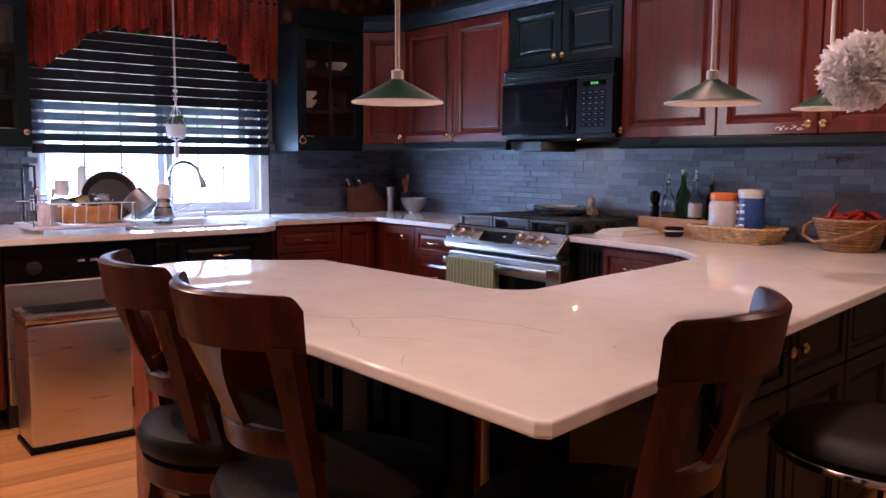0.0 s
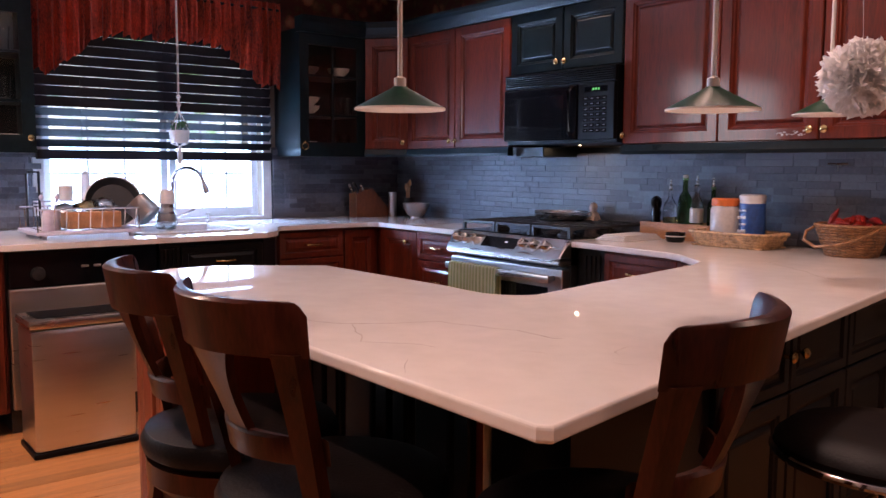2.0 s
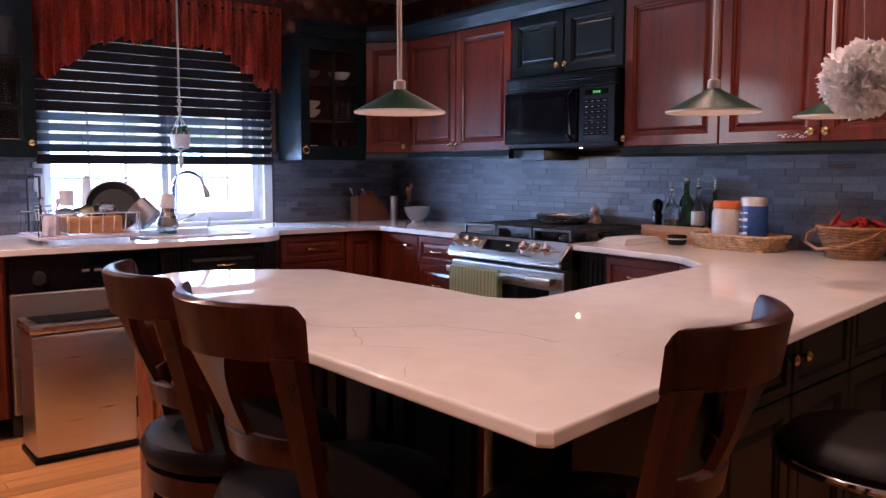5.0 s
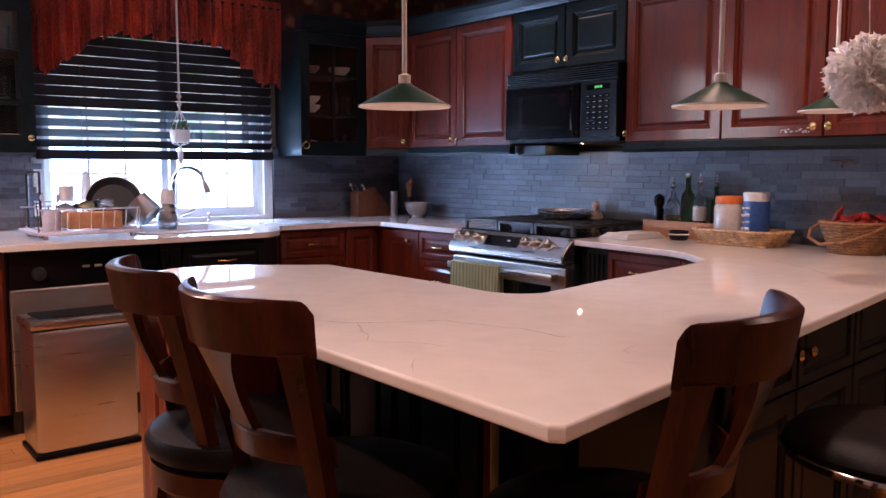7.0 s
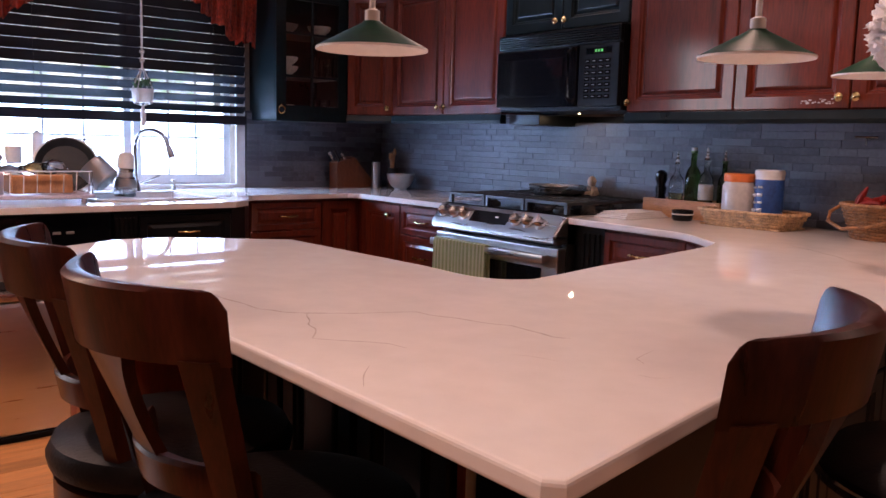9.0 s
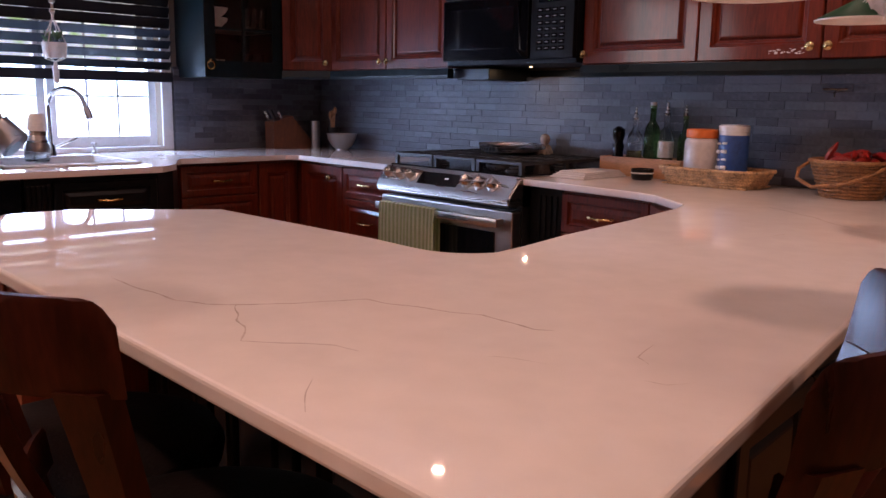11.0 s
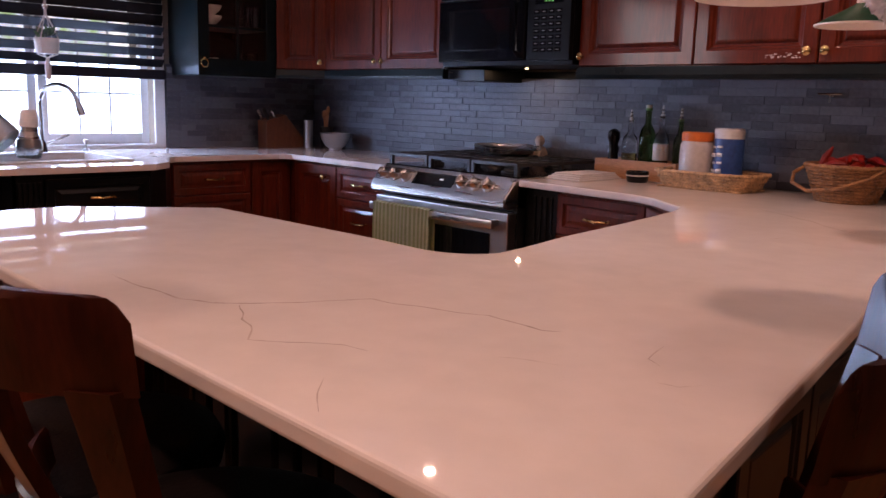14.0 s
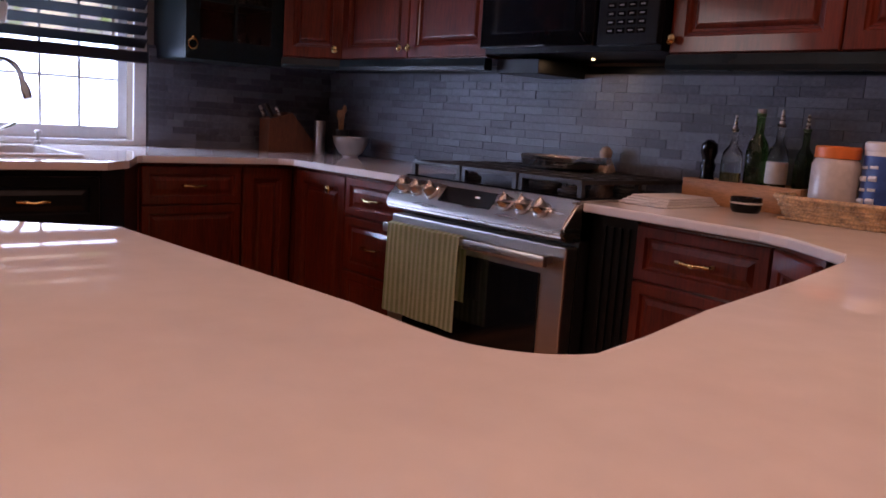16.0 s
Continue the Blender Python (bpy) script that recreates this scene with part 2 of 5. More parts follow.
def lathe(bm, profile, c=(0, 0, 0), seg=24, axis=Vector((0, 0, 1)), wob=0.0):
    """Turns (radius, height) pairs about an axis through c; closes ends with a tip."""
    q = Vector((0, 0, 1)).rotation_difference(axis)
    rows = []
    for r, h in profile:
        if r < 1e-5:
            rows.append([bm.verts.new(Vector(c) + q @ Vector((0, 0, h)))])
        else:
            rows.append(ring(bm, [Vector(c) + q @ Vector((r * (1 + wob * math.sin(5 * a)) * math.cos(a), r * math.sin(a), h))
                                  for a in [2 * math.pi * i / seg for i in range(seg)]]))
    for a, b in zip(rows, rows[1:]):
        if len(a) == 1 and len(b) == 1:
            continue
        if len(a) == 1:
            for i in range(seg):
                bm.faces.new((a[0], b[(i + 1) % seg], b[i]))
        elif len(b) == 1:
            for i in range(seg):
                bm.faces.new((a[i], a[(i + 1) % seg], b[0]))
        else:
            bridge(bm, a, b)
    return bm


def tube(bm, pts, r, seg=8, closed=False, radii=None):
    """A round bar along points."""
    pts = [Vector(p) for p in pts]
    rows = []
    up = Vector((0, 0, 1))
    n = len(pts)
    for i, p in enumerate(pts):
        a, b = (pts[(i - 1) % n], pts[(i + 1) % n]) if closed else (pts[max(i - 1, 0)], pts[min(i + 1, n - 1)])
        d = (b - a).normalized()
        s = d.cross(up)
        if s.length < 0.05:
            s = d.cross(Vector((0, 1, 0)))
        s.normalize()
        u = s.cross(d)
        rad = radii[i] if radii else r
        rows.append(ring(bm, [p + rad * (math.cos(t) * s + math.sin(t) * u) for t in [2 * math.pi * k / seg for k in range(seg)]]))
    for a, b in zip(rows, rows[1:]):
        bridge(bm, a, b)
    if closed:
        bridge(bm, rows[-1], rows[0])
    else:
        bm.faces.new(list(reversed(rows[0])))
        bm.faces.new(rows[-1])
    return bm


def prism(bm, poly, z0, z1, bevel=0.0):
    lo, hi = ring(bm, [(x, y, z0) for x, y in poly]), ring(bm, [(x, y, z1) for x, y in poly])
    f1, f2 = bm.faces.new(list(reversed(lo))), bm.faces.new(hi)
    bridge(bm, lo, hi)
    bmesh.ops.recalc_face_normals(bm, faces=bm.faces[:])
    if bevel:
        bmesh.ops.bevel(bm, geom=[e for e in set(f1.edges) | set(f2.edges)], offset=bevel, segments=3, affect="EDGES", profile=0.5)
    return bm


def panel(bm, o, u, n, w, h, rings, v=Vector((0, 0, 1))):
    """A moulded rectangle: rings of (inset, height along n), the last one filled."""
    o, u, n = Vector(o), Vector(u).normalized(), Vector(n).normalized()
    rows = []
    for k, d in rings:
        rows.append(ring(bm, [o + u * a + v * b + n * d for a, b in ((k, k), (w - k, k), (w - k, h - k), (k, h - k))]))
    for a, b in zip(rows, rows[1:]):
        bridge(bm, a, b)
    bm.faces.new(rows[-1])
    bm.faces.new(list(reversed(rows[0])))
    return bm


RAISED = ((0, 0), (0, 0.016), (0.004, 0.02), (0.046, 0.02), (0.050, 0.014), (0.056, 0.012), (0.060, 0.004), (0.068, 0.002), (0.076, 0.010), (0.082, 0.012))
DRAWER = ((0, 0), (0, 0.016), (0.004, 0.02), (0.030, 0.02), (0.035, 0.011), (0.042, 0.011), (0.056, 0.017))


def thing(name, base, label, category, group="", kind=""):
    ob = new(name)
    ob.location = W(*base)
    ob.empty_display_size = 0.05
    return tagged(ob, label, category, group, kind)


def part(name, bm, material, parent=None, label="", smooth=False, local=False):
    """Links a bmesh of plan places as one mesh under a thing or a part; local: the places count from the thing itself."""
    bmesh.ops.recalc_face_normals(bm, faces=bm.faces[:])
    root = parent
    while root is not None and root.parent is not None:
        root = root.parent
    off = Vector((0, 0, 0)) if root is None else root.location
    for vert in bm.verts:
        vert.co = vert.co * S if local else W(*vert.co) - off
    me = bpy.data.meshes.new(name)
    bm.to_mesh(me)
    bm.free()
    me.materials.append(material)
    if smooth:
        me.polygons.foreach_set("use_smooth", [True] * len(me.polygons))
        me.set_sharp_from_angle(angle=radians(40))
    ob = new(name, me)
    if parent is not None:
        ob.parent = parent
    if label:
        ob["label"] = label
    return ob


def solid(name, bm, material, label, category, kind="", smooth=False, group=""):
    return tagged(part(name, bm, material, None, "", smooth), label, category, group, kind)

# ---- the room ----
WX, BY, CZ = -0.20, -0.045, 2.335      # window wall, face of the range wall's backsplash, ceiling
CT, CB = 0.91, 0.885                   # counter top and underside
bm = bm_new()
box(bm, -0.6, 6.2, -6.2, 0.3, 0.0, FLOOR - 0.006)
solid("floor", bm, OAK, "warm orange oak strip floor", "floor", "structure")
bm = bm_new()
box(bm, -0.6, 6.2, -6.2, 0.3, CZ, CZ + 0.1)
solid("ceiling", bm, CEIL, "plain white painted ceiling", "ceiling", "structure")
bm = bm_new()
box(bm, -0.6, 6.2, 0.0, 0.3, 0.0, CZ)
solid("wall_range", bm, WALLP, "kitchen wall behind the range, mostly covered", "wall", "structure")
bm = bm_new()
box(bm, -0.6, WX, -0.99, 0.0, 0.0, CZ)
box(bm, -0.6, WX, -3.74, -2.33, 0.0, CZ)
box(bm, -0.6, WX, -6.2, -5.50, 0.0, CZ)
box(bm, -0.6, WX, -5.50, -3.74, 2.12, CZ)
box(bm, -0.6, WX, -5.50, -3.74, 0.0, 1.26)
box(bm, -0.6, WX, -2.33, -0.99, 0.0, 0.90)
box(bm, -0.6, WX, -2.33, -0.99, 1.98, CZ)
solid("wall_window", bm, WALLP, "kitchen wall with two window openings", "wall", "structure")
bm = bm_new()
box(bm, 6.1, 6.2, -6.2, 0.0, 0.0, CZ)
solid("wall_east", bm, WALLP, "plain painted wall of the dining side", "wall", "structure")
bm = bm_new()
box(bm, WX, 6.1, -6.2, -6.1, 0.0, CZ)
solid("wall_south", bm, WALLP, "plain painted wall of the dining side", "wall", "structure")
bm = bm_new()
box(bm, WX, 6.1, -0.006, 0.0, 2.08, CZ)
solid("wallpaper_range", bm, BORDER, "dark red wallpaper border with fruit pattern", "wallpaper", "structure")
bm = bm_new()
box(bm, WX, WX + 0.006, -3.6, -0.006, 1.96, CZ)
solid("wallpaper_window", bm, BORDER, "dark red wallpaper border with fruit pattern", "wallpaper", "structure")
bm = bm_new()
box(bm, -5.2, -5.1, -9.0, 5.0, -1.0, 5.0)
solid("backdrop", bm, GARDEN, "bright garden beyond the window", "garden", "structure")

# window
win = thing("window_1", (WX, -1.66, 0.9), "white framed sliding window over the sink", "window", kind="structure")
bm = bm_new()
for a in ((-2.33, -2.275), (-1.045, -0.99)):
    box(bm, WX, WX + 0.018, a[0], a[1], CT, 1.98, 0.004)
box(bm, WX, WX + 0.018, -2.275, -1.045, 1.925, 1.98, 0.004)
part("casing", bm, WHITE, win)
bm = bm_new()
box(bm, WX - 0.1, WX + 0.03, -2.275, -1.045, CT, 0.932, 0.004)
part("window_sill", bm, WHITE, win)
for y0, y1 in ((-2.27, -1.605), (-1.595, -1.05)):
    bm = bm_new()
    for a, b, c, d in ((y0, y0 + 0.04, 0.933, 1.92), (y1 - 0.04, y1, 0.933, 1.92), (y0 + 0.04, y1 - 0.04, 0.933, 0.985), (y0 + 0.04, y1 - 0.04, 1.87, 1.92)):
        box(bm, WX - 0.09, WX - 0.05, a, b, c, d, 0.003)
    sash = part("window_frame", bm, WHITE, win)
    for k in range(1, 3):
        bm = bm_new()
        yy = y0 + 0.04 + (y1 - y0 - 0.08) * k / 3
        box(bm, WX - 0.078, WX - 0.064, yy - 0.005, yy + 0.005, 0.985, 1.87)
        part("muntin", bm, WHITE, sash)
    for k in range(1, 4):
        bm = bm_new()
        zz = 0.985 + 0.885 * k / 4 - 0.02
        box(bm, WX - 0.079, WX - 0.063, y0 + 0.04, y1 - 0.04, zz - 0.005, zz + 0.005)
        part("muntin", bm, WHITE, sash)
    bm = bm_new()
    box(bm, WX - 0.073, WX - 0.069, y0 + 0.035, y1 - 0.035, 0.98, 1.88)
    pane = part("pane", bm, CLEAR, sash)
    pane.visible_shadow = False

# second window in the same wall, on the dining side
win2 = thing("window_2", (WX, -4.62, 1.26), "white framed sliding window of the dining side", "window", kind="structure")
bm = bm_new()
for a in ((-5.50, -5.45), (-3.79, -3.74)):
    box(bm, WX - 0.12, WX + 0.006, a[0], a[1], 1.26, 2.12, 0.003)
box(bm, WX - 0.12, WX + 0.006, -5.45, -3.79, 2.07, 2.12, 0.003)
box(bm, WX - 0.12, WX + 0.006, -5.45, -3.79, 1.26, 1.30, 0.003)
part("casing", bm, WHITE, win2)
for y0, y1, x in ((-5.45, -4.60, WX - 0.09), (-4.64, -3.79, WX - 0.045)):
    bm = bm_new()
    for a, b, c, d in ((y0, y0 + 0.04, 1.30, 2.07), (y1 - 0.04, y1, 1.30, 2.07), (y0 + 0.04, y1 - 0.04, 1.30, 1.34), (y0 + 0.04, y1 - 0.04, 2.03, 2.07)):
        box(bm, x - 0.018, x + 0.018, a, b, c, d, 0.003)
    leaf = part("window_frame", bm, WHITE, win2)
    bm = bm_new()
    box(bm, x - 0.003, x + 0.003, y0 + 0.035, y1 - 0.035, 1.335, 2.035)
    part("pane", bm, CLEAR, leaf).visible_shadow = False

# blind
blind = thing("venetian_blind", (WX + 0.03, -1.66, 1.27), "black wooden venetian blind half lowered over the window", "blind")
z = 1.345
while z < 1.98:
    tilt = radians(44 if z < 1.53 else 74)
    bm = bm_new()
    box(bm, -0.026, 0.026, -2.315, -1.005, -0.0015, 0.0015, 0, Matrix.Translation((WX + 0.045, 0, z)) @ Matrix.Rotation(-tilt, 4, "Y"))
    part("slat", bm, SLAT, blind)
    z += 0.0535
bm = bm_new()
box(bm, WX + 0.02, WX + 0.07, -2.315, -1.005, 1.262, 1.312, 0.006)
part("bottom_rail", bm, SLAT, blind)
bm = bm_new()
box(bm, WX + 0.02, WX + 0.07, -2.315, -1.005, 1.99, 2.04, 0.004)
part("headrail", bm, SLAT, blind)
for yy in (-2.1, -1.66, -1.2):
    bm = bm_new()
    tube(bm, [(WX + 0.075, yy, 1.30), (WX + 0.075, yy, 2.0)], 0.0012, 5)
    part("ladder_cord", bm, SLAT, blind)

# valance curtain
bm = bm_new()
NY, NZ = 460, 10
rows = []
for j in range(NZ + 1):
    row = []
    for i in range(NY + 1):
        s = i / NY
        y = -2.36 + 1.40 * s
        q = min(s, 1 - s)
        low = 1.70 + 0.215 * (0.5 - 0.5 * math.cos(math.pi * min(1, max(0, (q - 0.045) / 0.27)))) + 0.012 * math.sin(s * 61)
        top = 2.19
        f = j / NZ
        z = top + (low - top) * f
        fold = math.sin(s * 2 * math.pi * 25 + 1.5 * math.sin(s * 19) + 0.8 * math.sin(s * 47 + f)) + 0.55 * math.sin(s * 2 * math.pi * 44 + 2 + 1.2 * f + math.sin(s * 33))
        row.append(bm.verts.new((WX + 0.105 + 0.021 * fold * (0.35 + 0.65 * f) + 0.03 * f * (1 - f), y, z + 0.007 * fold * f)))
    rows.append(row)
for a, b in zip(rows, rows[1:]):
    for i in range(NY):
        bm.faces.new((a[i], a[i + 1], b[i + 1], b[i]))
bmesh.ops.solidify(bm, geom=bm.faces[:], thickness=0.003)
val = thing("curtain_valance", (WX + 0.1, -1.66, 1.7), "gathered dark red curtain valance with an arched hem", "curtain")
part("gathered_fabric", bm, CURTAIN, val, smooth=True)
bm = bm_new()
tube(bm, [(WX + 0.1, -2.38, 2.15), (WX + 0.1, -0.95, 2.15)], 0.008)
part("curtain_rod", bm, BLACKM, val)

# ---- counters ----


def counter(name, poly, label, bev=0.006):
    bm = bm_new()
    prism(bm, poly, CB, CT, bev)
    t = thing(name, (poly[0][0], poly[0][1], CB), label, "countertop")
    part("slab", bm, QUARTZ, t)
    return t


SINK = (0.10, 0.56, -2.02, -1.52)
back_poly = [(WX, BY), (WX, -1.768), (SINK[0], -1.768), (SINK[0], SINK[3]), (SINK[1], SINK[3]), (SINK[1], SINK[2]), (SINK[0], SINK[2]), (SINK[0], -1.770), (WX, -1.770), (WX, -3.4), (0.785, -3.4), (0.785, -1.50), (0.70, -1.40), (0.47, -1.285), (0.433, -1.25), (0.433, -0.69), (0.48, -0.645), (1.192, -0.645), (1.192, BY)]
back = counter("back_countertop", back_poly, "white quartz countertop along the sink and range walls", 0.0009)
pen_poly = [(1.984, BY), (1.984, -0.645), (2.52, -0.69), (2.60, -0.72), (2.774, -0.852), (2.812, -0.95), (2.871, -1.277), (2.914, -1.57), (2.953, -1.75)]
for i in range(1, 8):
    a = math.pi / 2 * i / 8
    pen_poly.append((2.845 + 0.124 * math.cos(a), -1.82 - 0.108 * math.sin(a)))
pen_poly += [(2.82, -1.927), (2.70, -1.922), (2.112, -1.948), (1.895, -2.245), (1.892, -2.39), (1.972, -2.53), (1.975, -2.598), (3.10, -2.604), (3.74, -2.603), (3.757, -2.588), (3.466, -0.96), (3.31, BY)]
pen = counter("peninsula_countertop", pen_poly, "white quartz peninsula countertop with thin brown veins")


def vein(pts, w):
    """A thin vein in the slab, with a wandering line."""
    fine = []
    for (x0, y0), (x1, y1) in zip(pts, pts[1:]):
        for k in range(6):
            f = k / 6
            q = Vector((x0 + (x1 - x0) * f, y0 + (y1 - y0) * f, 0))
            fine.append(q + Vector((noise.noise(q * 14), noise.noise(q * 14 + Vector((9, 2, 5))), 0)) * 0.010)
    bm = bm_new()
    left, right = [], []
    for i, p in enumerate(fine):
        d = (fine[min(i + 1, len(fine) - 1)] - fine[max(i - 1, 0)]).normalized()
        s = Vector((-d.y, d.x, 0)) * w * (0.45 + 0.5 * abs(math.sin(i * 0.7))) * min(1, 0.25 + i * 0.2, 0.25 + (len(fine) - i) * 0.12)
        left.append(bm.verts.new((p.x + s.x, p.y + s.y, CT + 0.0004)))
        right.append(bm.verts.new((p.x - s.x, p.y - s.y, CT + 0.0004)))
    for i in range(len(fine) - 1):
        bm.faces.new((left[i], left[i + 1], right[i + 1], right[i]))
    part("vein", bm, VEIN, pen)


vein([(2.734, -2.483), (2.852, -2.486), (2.952, -2.480), (3.003, -2.457), (3.022, -2.420), (3.070, -2.359), (3.102, -2.307), (3.114, -2.263), (3.178, -2.251), (3.238, -2.225), (3.286, -2.199), (3.336, -2.202), (3.373, -2.202), (3.398, -2.184)], 0.0026)
vein([(3.022, -2.420), (3.102, -2.467), (3.135, -2.475), (3.187, -2.505), (3.223, -2.479), (3.270, -2.435), (3.313, -2.422)], 0.0016)
vein([(3.515, -2.140), (3.527, -2.198), (3.554, -2.217)], 0.0014)
vein([(3.419, -2.331), (3.447, -2.313), (3.477, -2.293)], 0.0012)
vein([(3.348, -2.518), (3.393, -2.552), (3.429, -2.581)], 0.001)
vein([(2.911, -0.672), (3.133, -0.817), (3.240, -0.914), (3.318, -0.953)], 0.0024)
vein([(3.040, -1.175), (3.117, -1.132)], 0.0014)
vein([(3.214, -1.214), (3.234, -1.127)], 0.0018)
vein([(3.582, -2.263), (3.604, -2.253), (3.616, -2.225)], 0.0012)


# ---- backsplash ----
random.seed(7)
tile_meshes = []
for wide in (0.08, 0.11, 0.14, 0.18, 0.22):
    bm = bm_new()
    box(bm, 0.0003, wide - 0.0003, -0.005, 0.0, 0.0002, 0.0298, 0)
    for vert in bm.verts:
        if vert.co.y < -0.003:
            vert.co.x += 0.0004 if vert.co.x < wide / 2 else -0.0004
            vert.co.z += 0.0004 if vert.co.z < 0.015 else -0.0004
        vert.co *= S
    me = bpy.data.meshes.new("slate_piece")
    bm.to_mesh(me)
    bm.free()
    me.materials.append(SLATE)
    tile_meshes.append((wide, me))


def backsplash(name, o, u, turn, length, z0, z1):
    bm = bm_new()
    o, u = Vector(o), Vector(u)
    n = Matrix.Rotation(radians(turn), 3, "Z") @ Vector((0, -1, 0))
    a = [o, o + u * length, o + u * length - n * 0.03, o - n * 0.03]
    prism(bm, [(p.x, p.y) for p in a], z0, z1)
    bed = solid(name, bm, GROUT, "dark grey split slate ledger tile backsplash", "backsplash", "structure")
    z = z0
    while z + 0.025 < z1:
        x = 0.0
        while x < length - 0.03:
            fit = [t for t in tile_meshes if x + t[0] <= length + 0.002] or [tile_meshes[0]]
            wide, me = random.choice(fit)
            ob = new("slate_tile", me)
            place = o + u * x + n * random.uniform(-0.0009, 0.0009)
            ob.matrix_basis = Matrix.Translation(W(place.x, place.y, z)) @ Matrix.Rotation(radians(turn), 4, "Z")
            ob.parent = bed
            x += wide
        z += 0.030


# ---- cabinets ----


def knob(parent, p, n):
    bm = bm_new()
    lathe(bm, ((0, 0), (0.006, 0), (0.005, 0.012), (0.013, 0.018), (0.015, 0.025), (0.009, 0.031), (0, 0.032)), p, 14, Vector(n))
    return part("knob", bm, BRASS, parent, "round aged brass knob", True)


def pull(parent, p, u, n, w=0.09):
    p, u, n = Vector(p), Vector(u), Vector(n)
    bm = bm_new()
    tube(bm, [p - u * w / 2, p - u * w / 2 + n * 0.022, p - u * w / 4 + n * 0.03, p + n * 0.026 - Vector((0, 0, 0.004)), p + u * w / 4 + n * 0.03, p + u * w / 2 + n * 0.022, p + u * w / 2], 0.0045, 8)
    return part("handle", bm, BRASS, parent, "curved brass drawer pull", True)


def cab_door(cab, o, u, n, w, h, material, knob_at=None, rings=RAISED, name="door", gap=0.002):
    bm = bm_new()
    u, n = Vector(u).normalized(), Vector(n).normalized()
    panel(bm, Vector(o) + u * gap + Vector((0, 0, gap)), u, n, w - 2 * gap, h - 2 * gap, rings)
    d = part(name, bm, material, cab)
    if knob_at:
        knob(d, Vector(o) + u * knob_at[0] + Vector((0, 0, knob_at[1])) + n * 0.02, n)
    return d


R, F = Vector((1, 0, 0)), Vector((0, -1, 0))
UB, UT = 1.337, 2.005      # upper cabinets
FY = -0.325                # body front; doors stand 2 cm proud


def upper(name, x0, x1, z0, z1, doors, material, label, knobs, y=FY):
    cab = thing(name, ((x0 + x1) / 2, y / 2, z0), label, "cabinet")
    bm = bm_new()
    box(bm, x0, x1, y, BY + 0.045, z0, z1)
    part("body", bm, material, cab)
    for (a, b), kx in zip(doors, knobs):
        cab_door(cab, (a, y, z0), R, F, b - a, z1 - z0, material, (kx - a, 0.040))
    return cab


upper("wall_cabinet", 0.342, 1.25, UB, UT, ((0.342, 0.80), (0.80, 1.25)), CHERRY, "cherry wood wall cabinet with two raised panel doors", (0.772, 0.828))
worn = upper("wall_cabinet", 1.998, 2.914, UB, UT, ((1.998, 2.49), (2.49, 2.914)), CHERRY, "cherry wood wall cabinet with worn raised panel doors", (2.018, 2.888))
upper("wall_cabinet", 2.916, 3.78, UB, UT, ((2.916, 3.35), (3.35, 3.78)), CHERRY, "cherry wood wall cabinet with raised panel doors", (2.944, 3.75))
upper("wall_cabinet", 1.254, 1.994, 1.70, UT, ((1.256, 1.625), (1.625, 1.992)), GREEN, "dark green painted cabinet above the microwave", (1.598, 1.652))
random.seed(9)
bm = bm_new()
for k in range(26):
    sx, sz = 2.745 + random.uniform(0, 0.12), 1.357 + random.uniform(0, 0.016)
    a, b = random.uniform(0.002, 0.010), random.uniform(0.001, 0.0035)
    bm.faces.new([bm.verts.new((sx + a * math.cos(t) * random.uniform(0.6, 1), -0.3456, sz + b * math.sin(t) * random.uniform(0.6, 1))) for t in (0, 1, 2.1, 3.1, 4.2, 5.3)])
part("worn_patch", bm, CLOTH, worn, "pale worn patch in the varnish")
# diagonal corner cabinet
dg = thing("corner_wall_cabinet", (0.1, -0.2, UB), "cherry wood diagonal corner wall cabinet", "cabinet")
bm = bm_new()
prism(bm, [(WX, 0), (0.34, 0), (0.34, -0.33), (0.125, -0.50), (WX, -0.50)], UB, UT)
part("body", bm, CHERRY, dg)
du = (Vector((0.34, -0.33, 0)) - Vector((0.125, -0.50, 0)))
dl = du.length
du.normalize()
dn = Vector((du.y, -du.x, 0))
cab_door(dg, Vector((0.125, -0.50, UB)), du, dn, dl, UT - UB, CHERRY, (dl - 0.03, 0.04))


def trim_run(name, pts, prof, material, label, kind="structure"):
    """A moulding of (out, up) profile along points in plan; out points into the room."""
    bm = bm_new()
    rows = []
    pts = [Vector((*p, 0)) for p in pts]
    for i, p in enumerate(pts):
        a, b = pts[max(i - 1, 0)], pts[min(i + 1, len(pts) - 1)]
        d0, d1 = (p - a), (b - p)
        d0 = d0.normalized() if d0.length else d1.normalized()
        d1 = d1.normalized() if d1.length else d0
        d = (d0 + d1).normalized()
        n = Vector((d.y, -d.x, 0)) / max(0.5, d.dot(d1))
        rows.append(ring(bm, [p + n * o + Vector((0, 0, h)) for o, h in prof]))
    for a, b in zip(rows, rows[1:]):
        bridge(bm, a, b)
    bm.faces.new(rows[0])
    bm.faces.new(list(reversed(rows[-1])))
    return solid(name, bm, material, label, "trim", kind)


